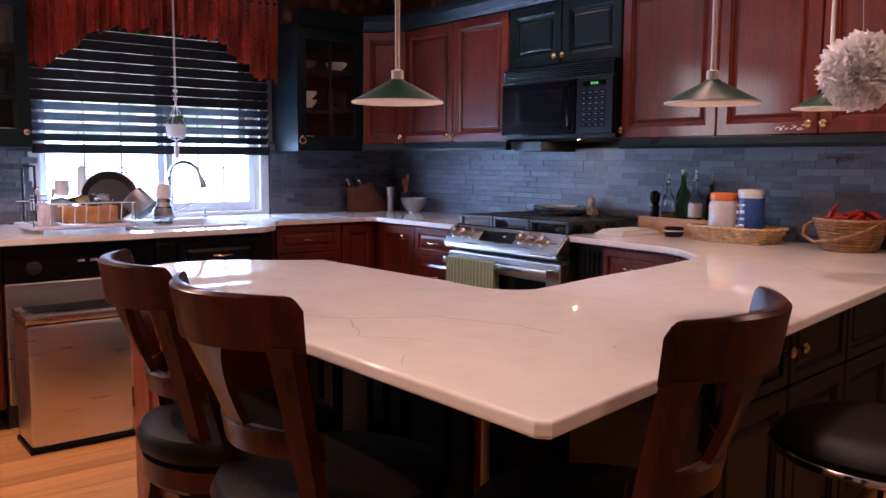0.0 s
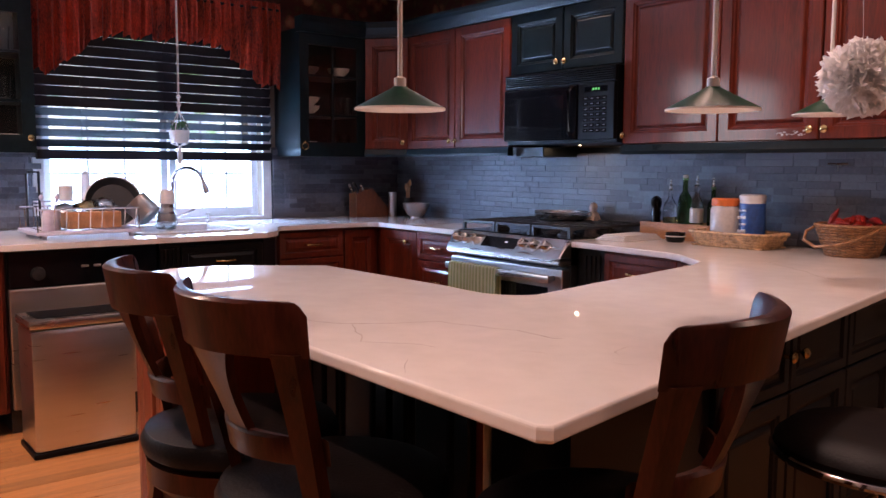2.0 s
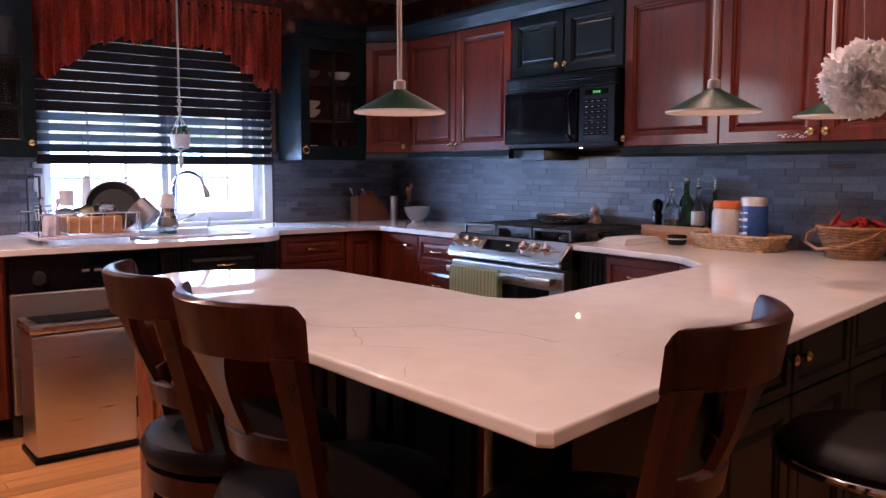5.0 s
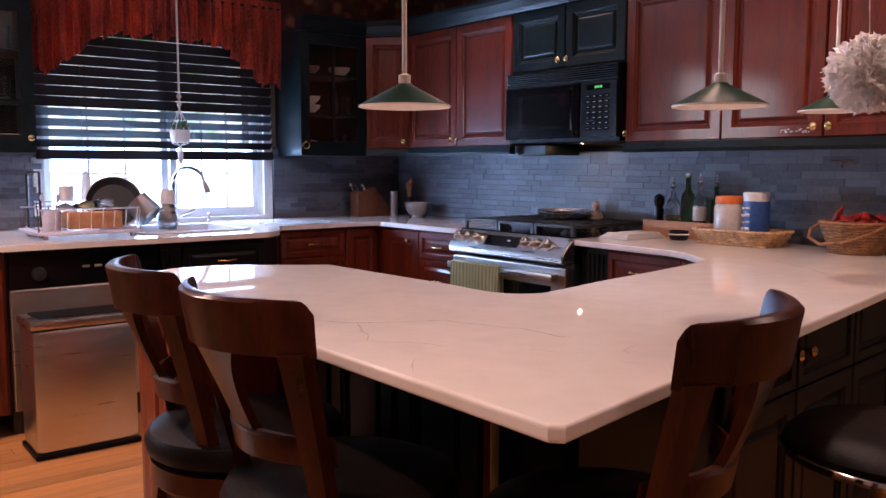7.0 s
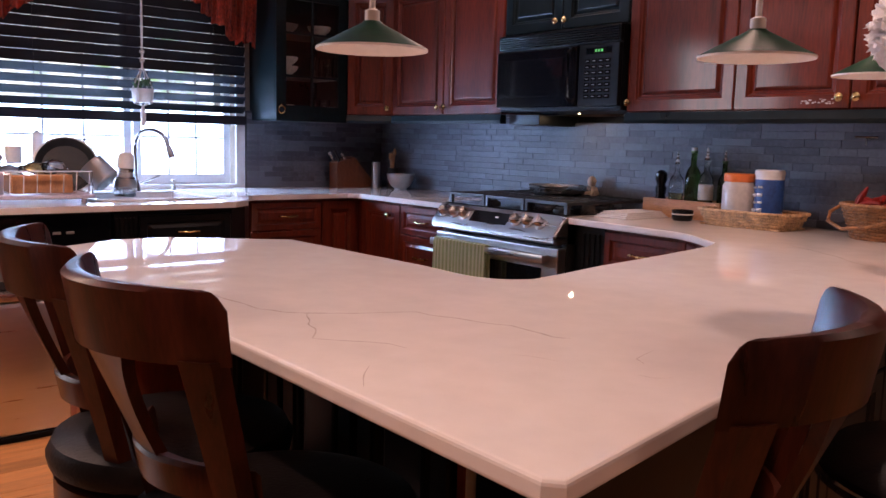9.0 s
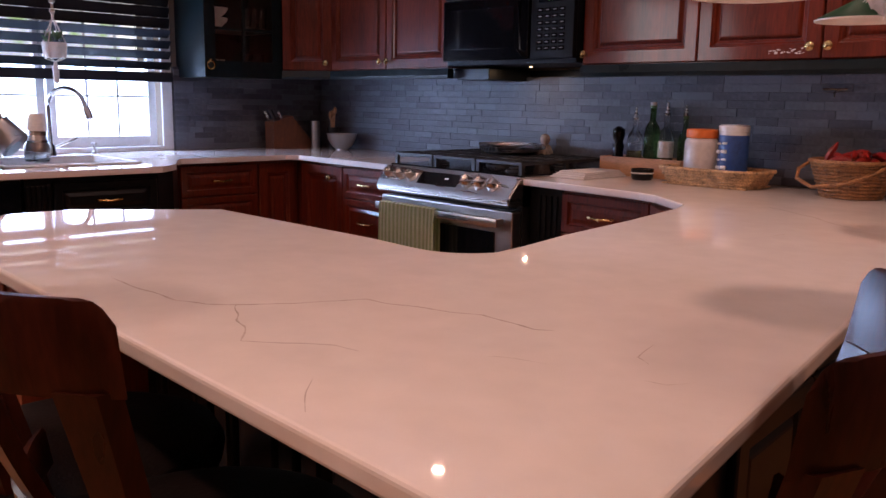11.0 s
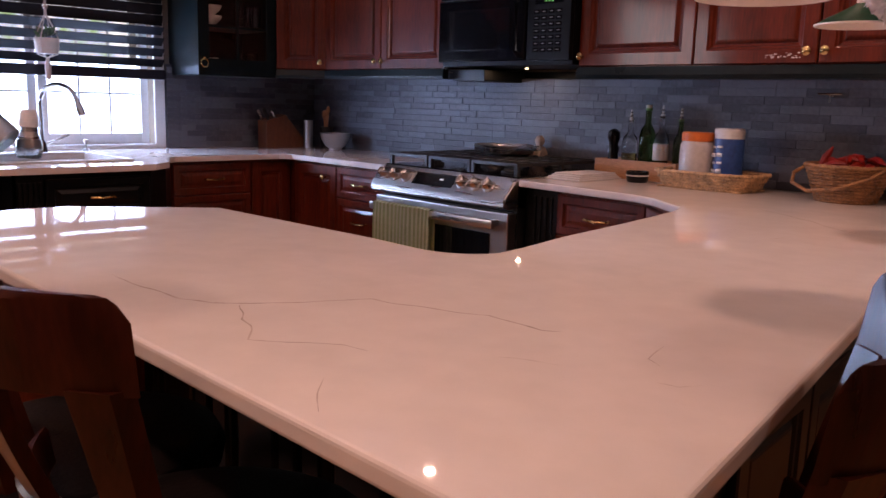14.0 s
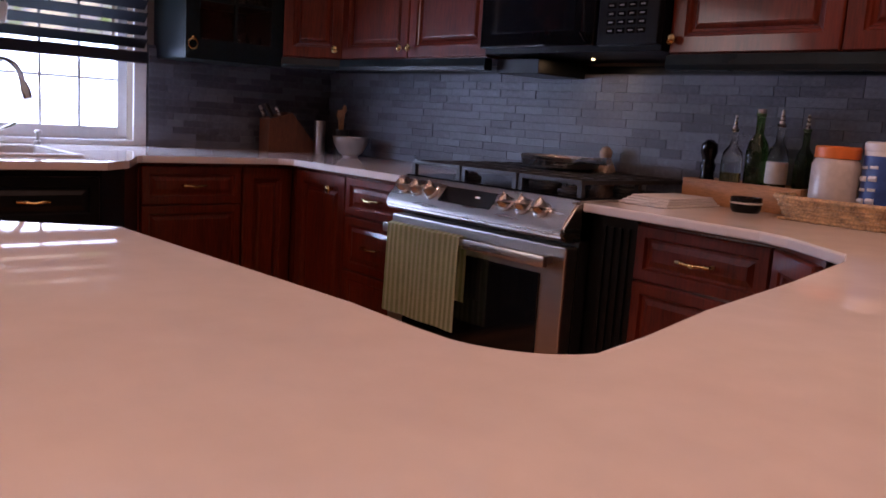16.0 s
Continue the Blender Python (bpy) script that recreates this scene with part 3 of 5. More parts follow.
front_line = [(0.12, -0.96), (0.125, -0.505), (0.34, -0.335), (3.8, -0.335)]
trim_run("trim_crown", front_line, [(-0.04, UT), (0.022, UT), (0.03, UT + 0.02), (0.055, UT + 0.055), (0.06, UT + 0.075), (0.06, UT + 0.09), (-0.04, UT + 0.09)], GREEN, "dark green crown moulding on the wall cabinets")
VAL = [(-0.02, UB - 0.045), (0.014, UB - 0.045), (0.018, UB - 0.030), (0.014, UB - 0.002), (-0.02, UB - 0.002)]
trim_run("trim_light_rail_left", [(0.125, -0.505), (0.34, -0.335), (1.25, -0.335)], VAL, GREEN, "dark green light rail under the wall cabinets")
trim_run("trim_light_rail_right", [(1.998, -0.335), (3.8, -0.335)], VAL, GREEN, "dark green light rail under the wall cabinets")
bm = bm_new()
box(bm, WX, 3.8, BY + 0.04, 0.0, UB - 0.03, UB - 0.002)
solid("trim_wall_cleat", bm, BLACKCAB, "dark strip under the wall cabinets", "trim", "structure")
bm = bm_new()
box(bm, 1.26, 1.46, -0.30, -0.03, 1.285, 1.335, 0.003)
solid("range_hood_duct_trim", bm, BLACKCAB, "black filler under the cabinet beside the microwave", "trim", "structure")

# glass door cabinets on the window wall


def glass_cabinet(y0, y1, x1, label, ring_side):
    cab = thing("glass_door_cabinet", (0, (y0 + y1) / 2, 1.29), label, "cabinet")
    z0, z1 = 1.29, 2.03
    bm = bm_new()
    for a in ((WX, x1, y0, y0 + 0.018, z0, z1), (WX, x1, y1 - 0.018, y1, z0, z1), (WX, x1, y0 + 0.018, y1 - 0.018, z0, z0 + 0.02),
              (WX, x1, y0 + 0.018, y1 - 0.018, z1 - 0.02, z1), (WX, WX + 0.01, y0 + 0.018, y1 - 0.018, z0 + 0.02, z1 - 0.02)):
        box(bm, *a)
    part("body", bm, GREEN, cab)
    for zs in (1.53, 1.76):
        bm = bm_new()
        box(bm, WX + 0.01, x1 - 0.02, y0 + 0.018, y1 - 0.018, zs, zs + 0.014)
        part("shelf", bm, BLACKCAB, cab)
    e = 0.06
    ym = (y0 + y1) / 2
    bm = bm_new()
    lo, hi, li, hn = [], [], [], []
    for x, inner, out in ((x1 + 0.001, 0, lo), (x1 + 0.021, 0, hi), (x1 + 0.001, 1, li), (x1 + 0.021, 1, hn)):
        a, b, c = (e, 0.085, 0.09) if inner else (0, 0, 0)
        out.extend(ring(bm, [(x, y0 + a, z0 + b), (x, y1 - a, z0 + b), (x, y1 - a, z1 - c), (x, y0 + a, z1 - c)]))
    for p, q in ((lo, hi), (hi, hn), (hn, li), (li, lo)):
        bridge(bm, p, q)
    dr = part("door", bm, GREEN, cab)
    bm = bm_new()
    box(bm, x1 + 0.004, x1 + 0.018, ym - 0.007, ym + 0.007, z0 + 0.085, z1 - 0.09)
    for zs in (1.532, 1.762):
        box(bm, x1 + 0.005, x1 + 0.017, y0 + e, y1 - e, zs - 0.006, zs + 0.006)
    part("glazing_bar", bm, GREEN, dr)
    bm = bm_new()
    box(bm, x1 + 0.009, x1 + 0.012, y0 + e - 0.005, y1 - e + 0.005, z0 + 0.08, z1 - 0.085)
    gp = part("pane", bm, CLEAR, dr)
    gp.visible_shadow = False
    if ring_side:
        bm = bm_new()
        tube(bm, [(x1 + 0.03, ring_side + 0.020 * math.cos(a), 1.350 + 0.020 * math.sin(a)) for a in [math.pi * k / 8 for k in range(16)]], 0.0035, 6, True)
        part("ring_handle", bm, BRASS, dr, "brass ring handle", True)
        bm = bm_new()
        lathe(bm, ((0, 0), (0.010, 0.0), (0.008, 0.012), (0, 0.014)), (x1 + 0.02, ring_side, 1.372), 10, Vector((1, 0, 0)))
        part("knob", bm, BRASS, dr)
    return cab


glass_cabinet(-0.953, -0.503, 0.10, "dark green glass door cabinet holding white dishes", -0.925)
gl = glass_cabinet(-2.86, -2.372, 0.10, "dark green glass door cabinet beside the window", 0)
knob(gl, (0.121, -2.40, 1.36), (1, 0, 0))


def dish(name, prof, place, material, label, cat, seg=24):
    bm = bm_new()
    lathe(bm, prof, place, seg)
    return solid(name, bm, material, label, cat, smooth=True)


BOWL = ((0, 0), (0.03, 0), (0.034, 0.006), (0.06, 0.03), (0.068, 0.05), (0.065, 0.05), (0.056, 0.03), (0.03, 0.010), (0, 0.009))
CUP = ((0, 0), (0.03, 0), (0.042, 0.02), (0.046, 0.07), (0.043, 0.07), (0.039, 0.02), (0, 0.006))
GLASSP = ((0, 0), (0.026, 0), (0.033, 0.11), (0.031, 0.11), (0.024, 0.006), (0, 0.006))
dish("cup", CUP, (0.02, -0.84, 1.31), CERAMIC, "white patterned cup in the glass cabinet", "cup")
dish("bowl", BOWL, (-0.02, -0.82, 1.5445), CERAMIC, "white bowl in a stack inside the glass cabinet", "bowl")
dish("bowl", BOWL, (-0.02, -0.82, 1.5955), CERAMIC, "white bowl in a stack inside the glass cabinet", "bowl")
dish("bowl", BOWL, (0.01, -0.625, 1.7745), CERAMIC, "white bowl on the upper cabinet shelf", "bowl")
dish("bowl", BOWL, (-0.02, -0.82, 1.7745), STEEL, "dull metal bowl on the upper cabinet shelf", "bowl")
for gx, gy in ((0.02, -0.66), (-0.02, -0.59), (0.03, -0.575)):
    dish("drinking_glass", GLASSP, (gx, gy, 1.5445), CLEAR, "clear drinking glass on the cabinet shelf", "glass", 16)
for gx, gy in ((0.02, -0.66), (0.0, -0.58)):
    dish("drinking_glass", GLASSP, (gx, gy, 1.3105), CLEAR, "clear drinking glass on the cabinet floor", "glass", 16)
dish("cup", CUP, (0.02, -2.47, 1.31), CERAMIC, "pale cup in the cabinet beside the window", "cup")
dish("cup", CUP, (0.02, -2.57, 1.31), CERAMIC, "pale cup in the cabinet beside the window", "cup")
dish("drinking_glass", GLASSP, (0.02, -2.48, 1.5445), CLEAR, "clear glass in the cabinet beside the window", "glass", 16)
dish("drinking_glass", GLASSP, (0.02, -2.48, 1.7745), CLEAR, "clear glass in the cabinet beside the window", "glass", 16)

# base cabinets
KICK = FLOOR + 0.09
BT = CB - 0.002


def base_body(cab, poly, material):
    bm = bm_new()
    prism(bm, poly, KICK, BT)
    part("body", bm, material, cab)


b1 = thing("base_cabinet", (0.8, -0.3, FLOOR), "cherry wood base cabinet beside the range", "cabinet")
base_body(b1, [(0.42, 0), (1.19, 0), (1.19, -0.59), (0.42, -0.59)], CHERRY)
bm = bm_new()
box(bm, 0.42, 1.19, -0.53, 0, FLOOR, KICK)
part("toe_kick", bm, BLACKCAB, b1)
cab_door(b1, (0.445, -0.59, KICK), R, F, 0.355, BT - KICK - 0.01, CHERRY, (0.27, BT - KICK - 0.07))
zz = BT - 0.01
for h in (0.15, 0.21, 0.25):
    dd = cab_door(b1, (0.80, -0.59, zz - h), R, F, 0.385, h, CHERRY, None, DRAWER, "drawer")
    pull(dd, (0.99, -0.61, zz - h * 0.5), R, F)
    zz -= h
b2 = thing("base_cabinet", (0.1, -0.9, FLOOR), "cherry wood base cabinet in the corner", "cabinet")
base_body(b2, [(WX, 0), (0.418, 0), (0.418, -0.592), (0.385, -0.592), (0.385, -1.25), (WX, -1.25)], CHERRY)
bm = bm_new()
box(bm, WX, 0.33, -1.25, -0.01, FLOOR, KICK)
part("toe_kick", bm, BLACKCAB, b2)
RY, FX = Vector((0, 1, 0)), Vector((1, 0, 0))
cab_door(b2, (0.385, -0.83, KICK), RY, FX, 0.225, BT - KICK - 0.01, CHERRY)
zz = BT - 0.01
for h in (0.15, 0.46):
    dd = cab_door(b2, (0.385, -1.245, zz - h), RY, FX, 0.41, h, CHERRY, None, DRAWER, "drawer")
    pull(dd, (0.405, -1.04, zz - h * 0.5), RY, FX)
    zz -= h
b3 = thing("sink_base_cabinet", (0.3, -1.75, FLOOR), "black painted sink base cabinet with fluted pilaster", "cabinet")
base_body(b3, [(WX, -1.255), (0.40, -1.255), (0.66, -1.40), (0.735, -1.50), (0.735, -2.02), (WX, -2.02)], BLACKCAB)
bm = bm_new()
box(bm, WX, 0.66, -2.02, -1.5, FLOOR, KICK)
part("toe_kick", bm, BLACKCAB, b3)
dd = cab_door(b3, (0.735, -1.92, BT - 0.17), RY, FX, 0.41, 0.15, BLACKCAB, None, DRAWER, "false_drawer")
pull(dd, (0.755, -1.715, BT - 0.095), RY, FX)
for a in (-1.92, -1.715):
    cab_door(b3, (0.735, a, KICK), RY, FX, 0.204, BT - KICK - 0.18, BLACKCAB)
bm = bm_new()
for k in range(5):
    box(bm, 0.735, 0.75, -2.018 + k * 0.019, -2.018 + k * 0.019 + 0.012, KICK, BT - 0.03, 0.003)
box(bm, 0.735, 0.745, -2.02, -1.925, KICK, BT)
part("pilaster", bm, BLACKCAB, b3, "fluted black pilaster")
# dishwasher
dw = thing("dishwasher", (0.4, -2.35, FLOOR), "black and stainless dishwasher under the counter", "dishwasher")
bm = bm_new()
box(bm, 0.1, 0.73, -2.645, -2.03, FLOOR, BT)
part("tub", bm, BLACKM, dw)
bm = bm_new()
box(bm, 0.73, 0.755, -2.64, -2.035, FLOOR + 0.1, 0.725, 0.006)
part("door", bm, STEEL, dw, "brushed stainless steel front")
bm = bm_new()
box(bm, 0.73, 0.762, -2.64, -2.035, 0.727, BT - 0.004, 0.006)
cp = part("control_panel", bm, BLACK, dw, "glossy black control panel")
bm = bm_new()
lathe(bm, ((0, 0), (0.03, 0), (0.026, 0.02), (0, 0.022)), (0.762, -2.53, 0.785), 20, Vector((1, 0, 0)))
part("dial", bm, BLACKM, cp)
for k in range(4):
    bm = bm_new()
    box(bm, 0.762, 0.765, -2.36 + k * 0.05, -2.33 + k * 0.05, 0.80, 0.81, 0.001)
    part("button", bm, STEEL, cp)
b4 = thing("base_cabinet", (0.4, -3.0, FLOOR), "cherry wood base cabinet beside the dishwasher", "cabinet")
base_body(b4, [(WX, -2.65), (0.735, -2.65), (0.735, -3.35), (WX, -3.35)], CHERRY)
cab_door(b4, (0.735, -3.06, KICK), RY, FX, 0.40, BT - KICK - 0.01, CHERRY, (0.37, BT - KICK - 0.15))
# right of the range
b5 = thing("base_cabinet", (2.3, -0.3, FLOOR), "cherry wood drawer base cabinet between range and peninsula", "cabinet")
base_body(b5, [(1.986, 0), (2.72, 0), (2.72, -0.80), (2.54, -0.62), (1.986, -0.585)], CHERRY)
bm = bm_new()
box(bm, 1.986, 2.14, -0.605, -0.586, KICK, BT, 0.003)
part("filler", bm, BLACKCAB, b5, "black fluted filler strip")
for k in range(4):
    bm = bm_new()
    box(bm, 2.03 + k * 0.026, 2.042 + k * 0.026, -0.611, -0.606, KICK, BT - 0.03, 0.002)
    part("flute", bm, BLACKCAB, b5)
zz = BT - 0.01
for h in (0.15, 0.21, 0.25):
    dd = cab_door(b5, (2.14, -0.592, zz - h), Vector((0.996, -0.06, 0)), Vector((-0.06, -0.996, 0)), 0.39, h, CHERRY, None, DRAWER, "drawer")
    pull(dd, (2.335, -0.626, zz - h * 0.5), R, F)
    zz -= h
cab_door(b5, (2.545, -0.625, KICK), Vector((1, -1, 0)), Vector((-1, -1, 0)), 0.24, BT - KICK - 0.01, CHERRY)
# peninsula cabinets
b6 = thing("peninsula_cabinet", (2.4, -2.1, FLOOR), "cherry wood peninsula base with raised end panel", "cabinet")
base_body(b6, [(1.96, -2.26), (1.96, -2.24), (2.14, -1.99), (2.80, -1.97), (2.90, -1.99), (3.25, -2.26)], CHERRY_SIDE)
bm = bm_new()
prism(bm, [(2.0, -2.24), (2.17, -2.02), (2.8, -2.03), (3.15, -2.24)], FLOOR, KICK)
part("toe_kick", bm, BLACKCAB, b6)
bm = bm_new()
box(bm, 1.955, 2.36, -2.525, -2.262, FLOOR, BT, 0.004)
ep = part("end_panel", bm, CHERRY_SIDE, b6)
bm = bm_new()
panel(bm, (1.965, -2.525, FLOOR + 0.06), (1, 0, 0), (0, -1, 0), 0.19, BT - FLOOR - 0.10, ((0, 0), (0, 0.002), (0.030, 0.002), (0.037, 0.010), (0.045, 0.010), (0.066, 0.004)))
part("raised_panel", bm, CHERRY_SIDE, ep)
for k in range(4):
    bm = bm_new()
    box(bm, 2.175 + 0.042 * k, 2.197 + 0.042 * k, -2.533, -2.5255, FLOOR + 0.06, BT - 0.05, 0.003)
    part("flute", bm, CHERRY_SIDE, ep)
# Doors coloured black in place of cherry, for the deep shade under the slab.
for x in (2.37, 2.66, 2.95):
    cab_door(b6, (x + 0.28, -2.26, KICK), (-1, 0, 0), (0, -1, 0), 0.275, BT - KICK - 0.01, BLACKCAB)
# Black here puts the counter overhang's shade into the cabinet colour.
b7 = thing("peninsula_cabinet", (3.1, -1.2, FLOOR), "base cabinets under the peninsula's long side, coloured black for the overhang's shade", "cabinet")
base_body(b7, [(2.92, -1.30), (3.01, -1.80), (2.93, -1.98), (3.27, -2.255), (3.43, -2.20), (3.40, -1.65), (3.24, -0.05), (2.74, -0.05), (2.84, -0.90)], BLACKCAB)
e0, e1 = Vector((3.405, -1.72, KICK)), Vector((3.255, -0.2, KICK))
eu = (e1 - e0).normalized()
en = Vector((eu.y, -eu.x, 0))
for k in range(4):
    kx = 0.345 if k % 2 == 0 else 0.035
    cab_door(b7, e0 + eu * (0.385 * k), eu, en, 0.38, 0.45, BLACKCAB)
    dd = cab_door(b7, e0 + eu * (0.385 * k) + Vector((0, 0, 0.452)), eu, en, 0.38, BT - KICK - 0.46, BLACKCAB, (kx, 0.10), DRAWER, "drawer")

# ---- the range ----
rg = thing("gas_range", (1.588, -0.35, FLOOR), "stainless steel gas range with black cast iron grates", "range")
RX0, RX1 = 1.197, 1.979
bm = bm_new()
box(bm, RX0, RX1, -0.64, -0.06, FLOOR + 0.05, 0.885)
part("body", bm, BLACKM, rg)
bm = bm_new()
sec = [(-0.655, 0.914), (-0.715, 0.845), (-0.722, 0.815), (-0.70, 0.800), (-0.60, 0.800), (-0.06, 0.885), (-0.06, 0.914)]
a, b = ring(bm, [(RX0, y, z) for y, z in sec]), ring(bm, [(RX1, y, z) for y, z in sec])
bridge(bm, a, b)
bm.faces.new(a)
bm.faces.new(list(reversed(b)))
bmesh.ops.bevel(bm, geom=[e for e in bm.edges if abs(e.verts[0].co.y + 0.69) < 0.05 or abs(e.verts[1].co.y + 0.69) < 0.05], offset=0.006, segments=2, affect="EDGES")
top = part("control_fascia", bm, STEELH, rg, "slanted stainless control fascia", True)
cn = Vector((0, -0.755, 0.655)).normalized()
cu = Vector((0, 0.655, 0.755)).normalized()
cc = Vector((0, -0.687, 0.877))
bm = bm_new()
for s in (1,):
    o = Vector((1.448, cc.y, cc.z)) - cu * 0.030
    panel(bm, o, R, cn, 0.235, 0.060, ((0, 0), (0, 0.002), (0.002, 0.003)), cu)
disp = part("display", bm, SCREEN, top, "black touch display")
bm = bm_new()
panel(bm, Vector((1.60, cc.y, cc.z)) + cn * 0.0035, R, cn, 0.022, 0.007, ((0, 0), (0, 0.0005)), cu)
part("clock_bar", bm, WHITE, disp)
for x in (1.262, 1.332, 1.402, 1.735, 1.805, 1.875):
    bm = bm_new()
    p = Vector((x, cc.y, cc.z)) - cu * 0.002
    lathe(bm, ((0, 0), (0.027, 0), (0.027, 0.006), (0.022, 0.010), (0.020, 0.032), (0.016, 0.036), (0, 0.036)), p, 20, cn)
    kb = part("burner_knob", bm, STEELH, top, "stainless burner knob", True)
    bm = bm_new()
    box(bm, -0.004, 0.004, -0.02, 0.02, 0, 0.008, 0.001, Matrix.Translation(p + cn * 0.036) @ Vector((0, 0, 1)).rotation_difference(cn).to_matrix().to_4x4())
    part("grip", bm, STEELH, kb)
bm = bm_new()
box(bm, RX0 + 0.004, RX1 - 0.004, -0.69, -0.642, 0.33, 0.785, 0.006)
dr = part("oven_door", bm, STEEL, rg, "stainless oven door")
bm = bm_new()
box(bm, RX0 + 0.09, RX1 - 0.09, -0.694, -0.688, 0.40, 0.70, 0.003)
part("oven_window", bm, SCREEN, dr, "black oven window")
bm = bm_new()
box(bm, RX0 + 0.03, RX1 - 0.03, -0.752, -0.73, 0.728, 0.762, 0.008)
hd = part("oven_handle", bm, STEELH, dr, "flat stainless oven handle", True)
for x in (RX0 + 0.06, RX1 - 0.06):
    bm = bm_new()
    box(bm, x - 0.012, x + 0.012, -0.732, -0.69, 0.733, 0.757, 0.003)
    part("bracket", bm, STEELH, hd)
bm = bm_new()
box(bm, RX0 + 0.004, RX1 - 0.004, -0.685, -0.642, FLOOR + 0.06, 0.325, 0.005)
part("drawer", bm, STEEL, rg)
bm = bm_new()
box(bm, RX0 + 0.01, RX1 - 0.01, -0.64, -0.07, 0.9145, 0.919, 0.001)
part("cooktop", bm, BLACK, rg, "black enamel cooktop")
for bx, by, br in ((1.36, -0.50, 0.05), (1.36, -0.22, 0.04), (1.588, -0.36, 0.055), (1.82, -0.50, 0.045), (1.82, -0.22, 0.05)):
    bm = bm_new()
    lathe(bm, ((0, 0.9195), (br, 0.9195), (br * 0.95, 0.928), (br * 0.7, 0.932), (br * 0.7, 0.938), (0, 0.94)), (bx, by, 0), 20)
    part("burner", bm, BLACKM, rg, "", True)
for gx0 in (RX0 + 0.02, RX0 + 0.27, RX0 + 0.52):
    bm = bm_new()
    x0, x1, y0, y1, z = gx0, gx0 + 0.24, -0.62, -0.09, 0.962
    for y in (y0, y0 + 0.13, (y0 + y1) / 2, y1 - 0.13, y1):
        box(bm, x0, x1, y - 0.008, y + 0.008, z - 0.008, z + 0.006, 0.003)
    for x in (x0 + 0.008, x0 + 0.065, (x0 + x1) / 2, x1 - 0.065, x1 - 0.008):
        box(bm, x - 0.0075, x + 0.0075, y0 + 0.008, y1 - 0.008, z - 0.007, z + 0.0055, 0.002)
    for x in (x0 + 0.007, x1 - 0.007):
        for y in (y0, y1, (y0 + y1) / 2):
            box(bm, x - 0.008, x + 0.008, y - 0.0075, y + 0.0075, 0.9195, z - 0.006)
    part("grate", bm, BLACKM, rg, "black cast iron grate")
bm = bm_new()
rows = []
for j, (y, z) in enumerate(((-0.728, 0.56), (-0.727, 0.70), (-0.727, 0.765), (-0.741, 0.768), (-0.757, 0.763), (-0.759, 0.70), (-0.760, 0.55), (-0.761, 0.47))):
    rows.append([bm.verts.new((1.262 + 0.355 * i / 90, y + 0.0016 * math.sin(i * 2 * math.pi / 90 * 30) * (1 if j > 3 else 0.3) + 0.003 * math.sin(i * 0.16 + j * 0.5), z)) for i in range(91)])
for a, b in zip(rows, rows[1:]):
    for i in range(90):
        f = bm.faces.new((a[i], a[i + 1], b[i + 1], b[i]))
        f.material_index = 1 if (i // 3) % 2 else 0
bmesh.ops.solidify(bm, geom=bm.faces[:], thickness=-0.003)
tw = solid("dish_towel", bm, TOWEL, "pale green striped dish towel hung over the oven handle", "towel", smooth=True)
tw.data.materials.append(TOWELS)
# pan and figurine
pan = thing("frying_pan", (1.55, -0.25, 0.968), "stainless steel frying pan on the range", "pan")
bm = bm_new()
lathe(bm, ((0, 0.9685), (0.10, 0.9685), (0.125, 0.977), (0.138, 1.012), (0.134, 1.012), (0.121, 0.980), (0.098, 0.972), (0, 0.972)), (1.56, -0.26, 0), 36)
part("bowl", bm, STEELH, pan, "", True)
bm = bm_new()
tube(bm, [(1.675, -0.33, 0.997), (1.74, -0.365, 1.010), (1.87, -0.40, 1.016)], 0.009, 8, radii=(0.007, 0.009, 0.012))
part("handle", bm, STEELH, pan, "", True)
bm = bm_new()
lathe(bm, ((0, 0.93), (0.034, 0.93), (0.038, 0.95), (0.033, 0.985), (0.024, 1.008), (0.013, 1.015), (0.019, 1.028), (0.020, 1.042), (0.012, 1.056), (0, 1.060)), (1.555, -0.095, 0), 20, wob=0.10)
bmesh.ops.scale(bm, verts=bm.verts[:], vec=(1.1, 1.1, 1.0))
bmesh.ops.translate(bm, verts=bm.verts[:], vec=(-0.1555, 0.0095, -0.0105))

for sx in (-0.026, 0.024):
    tube(bm, [(1.555 + sx, -0.11, 0.985), (1.555 + sx * 1.15, -0.13, 0.955), (1.555 + sx * 0.4, -0.137, 0.945)], 0.009, 7)
for vert in bm.verts:
    vert.co = Vector((vert.co.x + 0.066, vert.co.y, 0.9195 + (vert.co.z - 0.9195) * 1.04))
solid("figurine", bm, STATUE, "small pale ceramic figurine at the back of the range", "figurine", smooth=True)

# ---- microwave ----
mw = thing("microwave", (1.64, -0.2, 1.345), "black over-the-range microwave oven", "microwave")
MX0, MX1, MY = 1.262, 1.99, -0.385
bm = bm_new()
box(bm, MX0, MX1, MY + 0.02, -0.01, 1.345, 1.695, 0.004)
part("body", bm, RUBBER, mw)
bm = bm_new()
box(bm, MX0, MX0 + 0.50, MY - 0.008, MY + 0.019, 1.362, 1.620, 0.006)
md = part("door", bm, BLACK, mw, "glossy black microwave door")
bm = bm_new()
box(bm, MX0 + 0.05, MX0 + 0.42, MY - 0.010, MY - 0.0075, 1.41, 1.575, 0.001)
part("door_window", bm, SCREEN, md)
bm = bm_new()
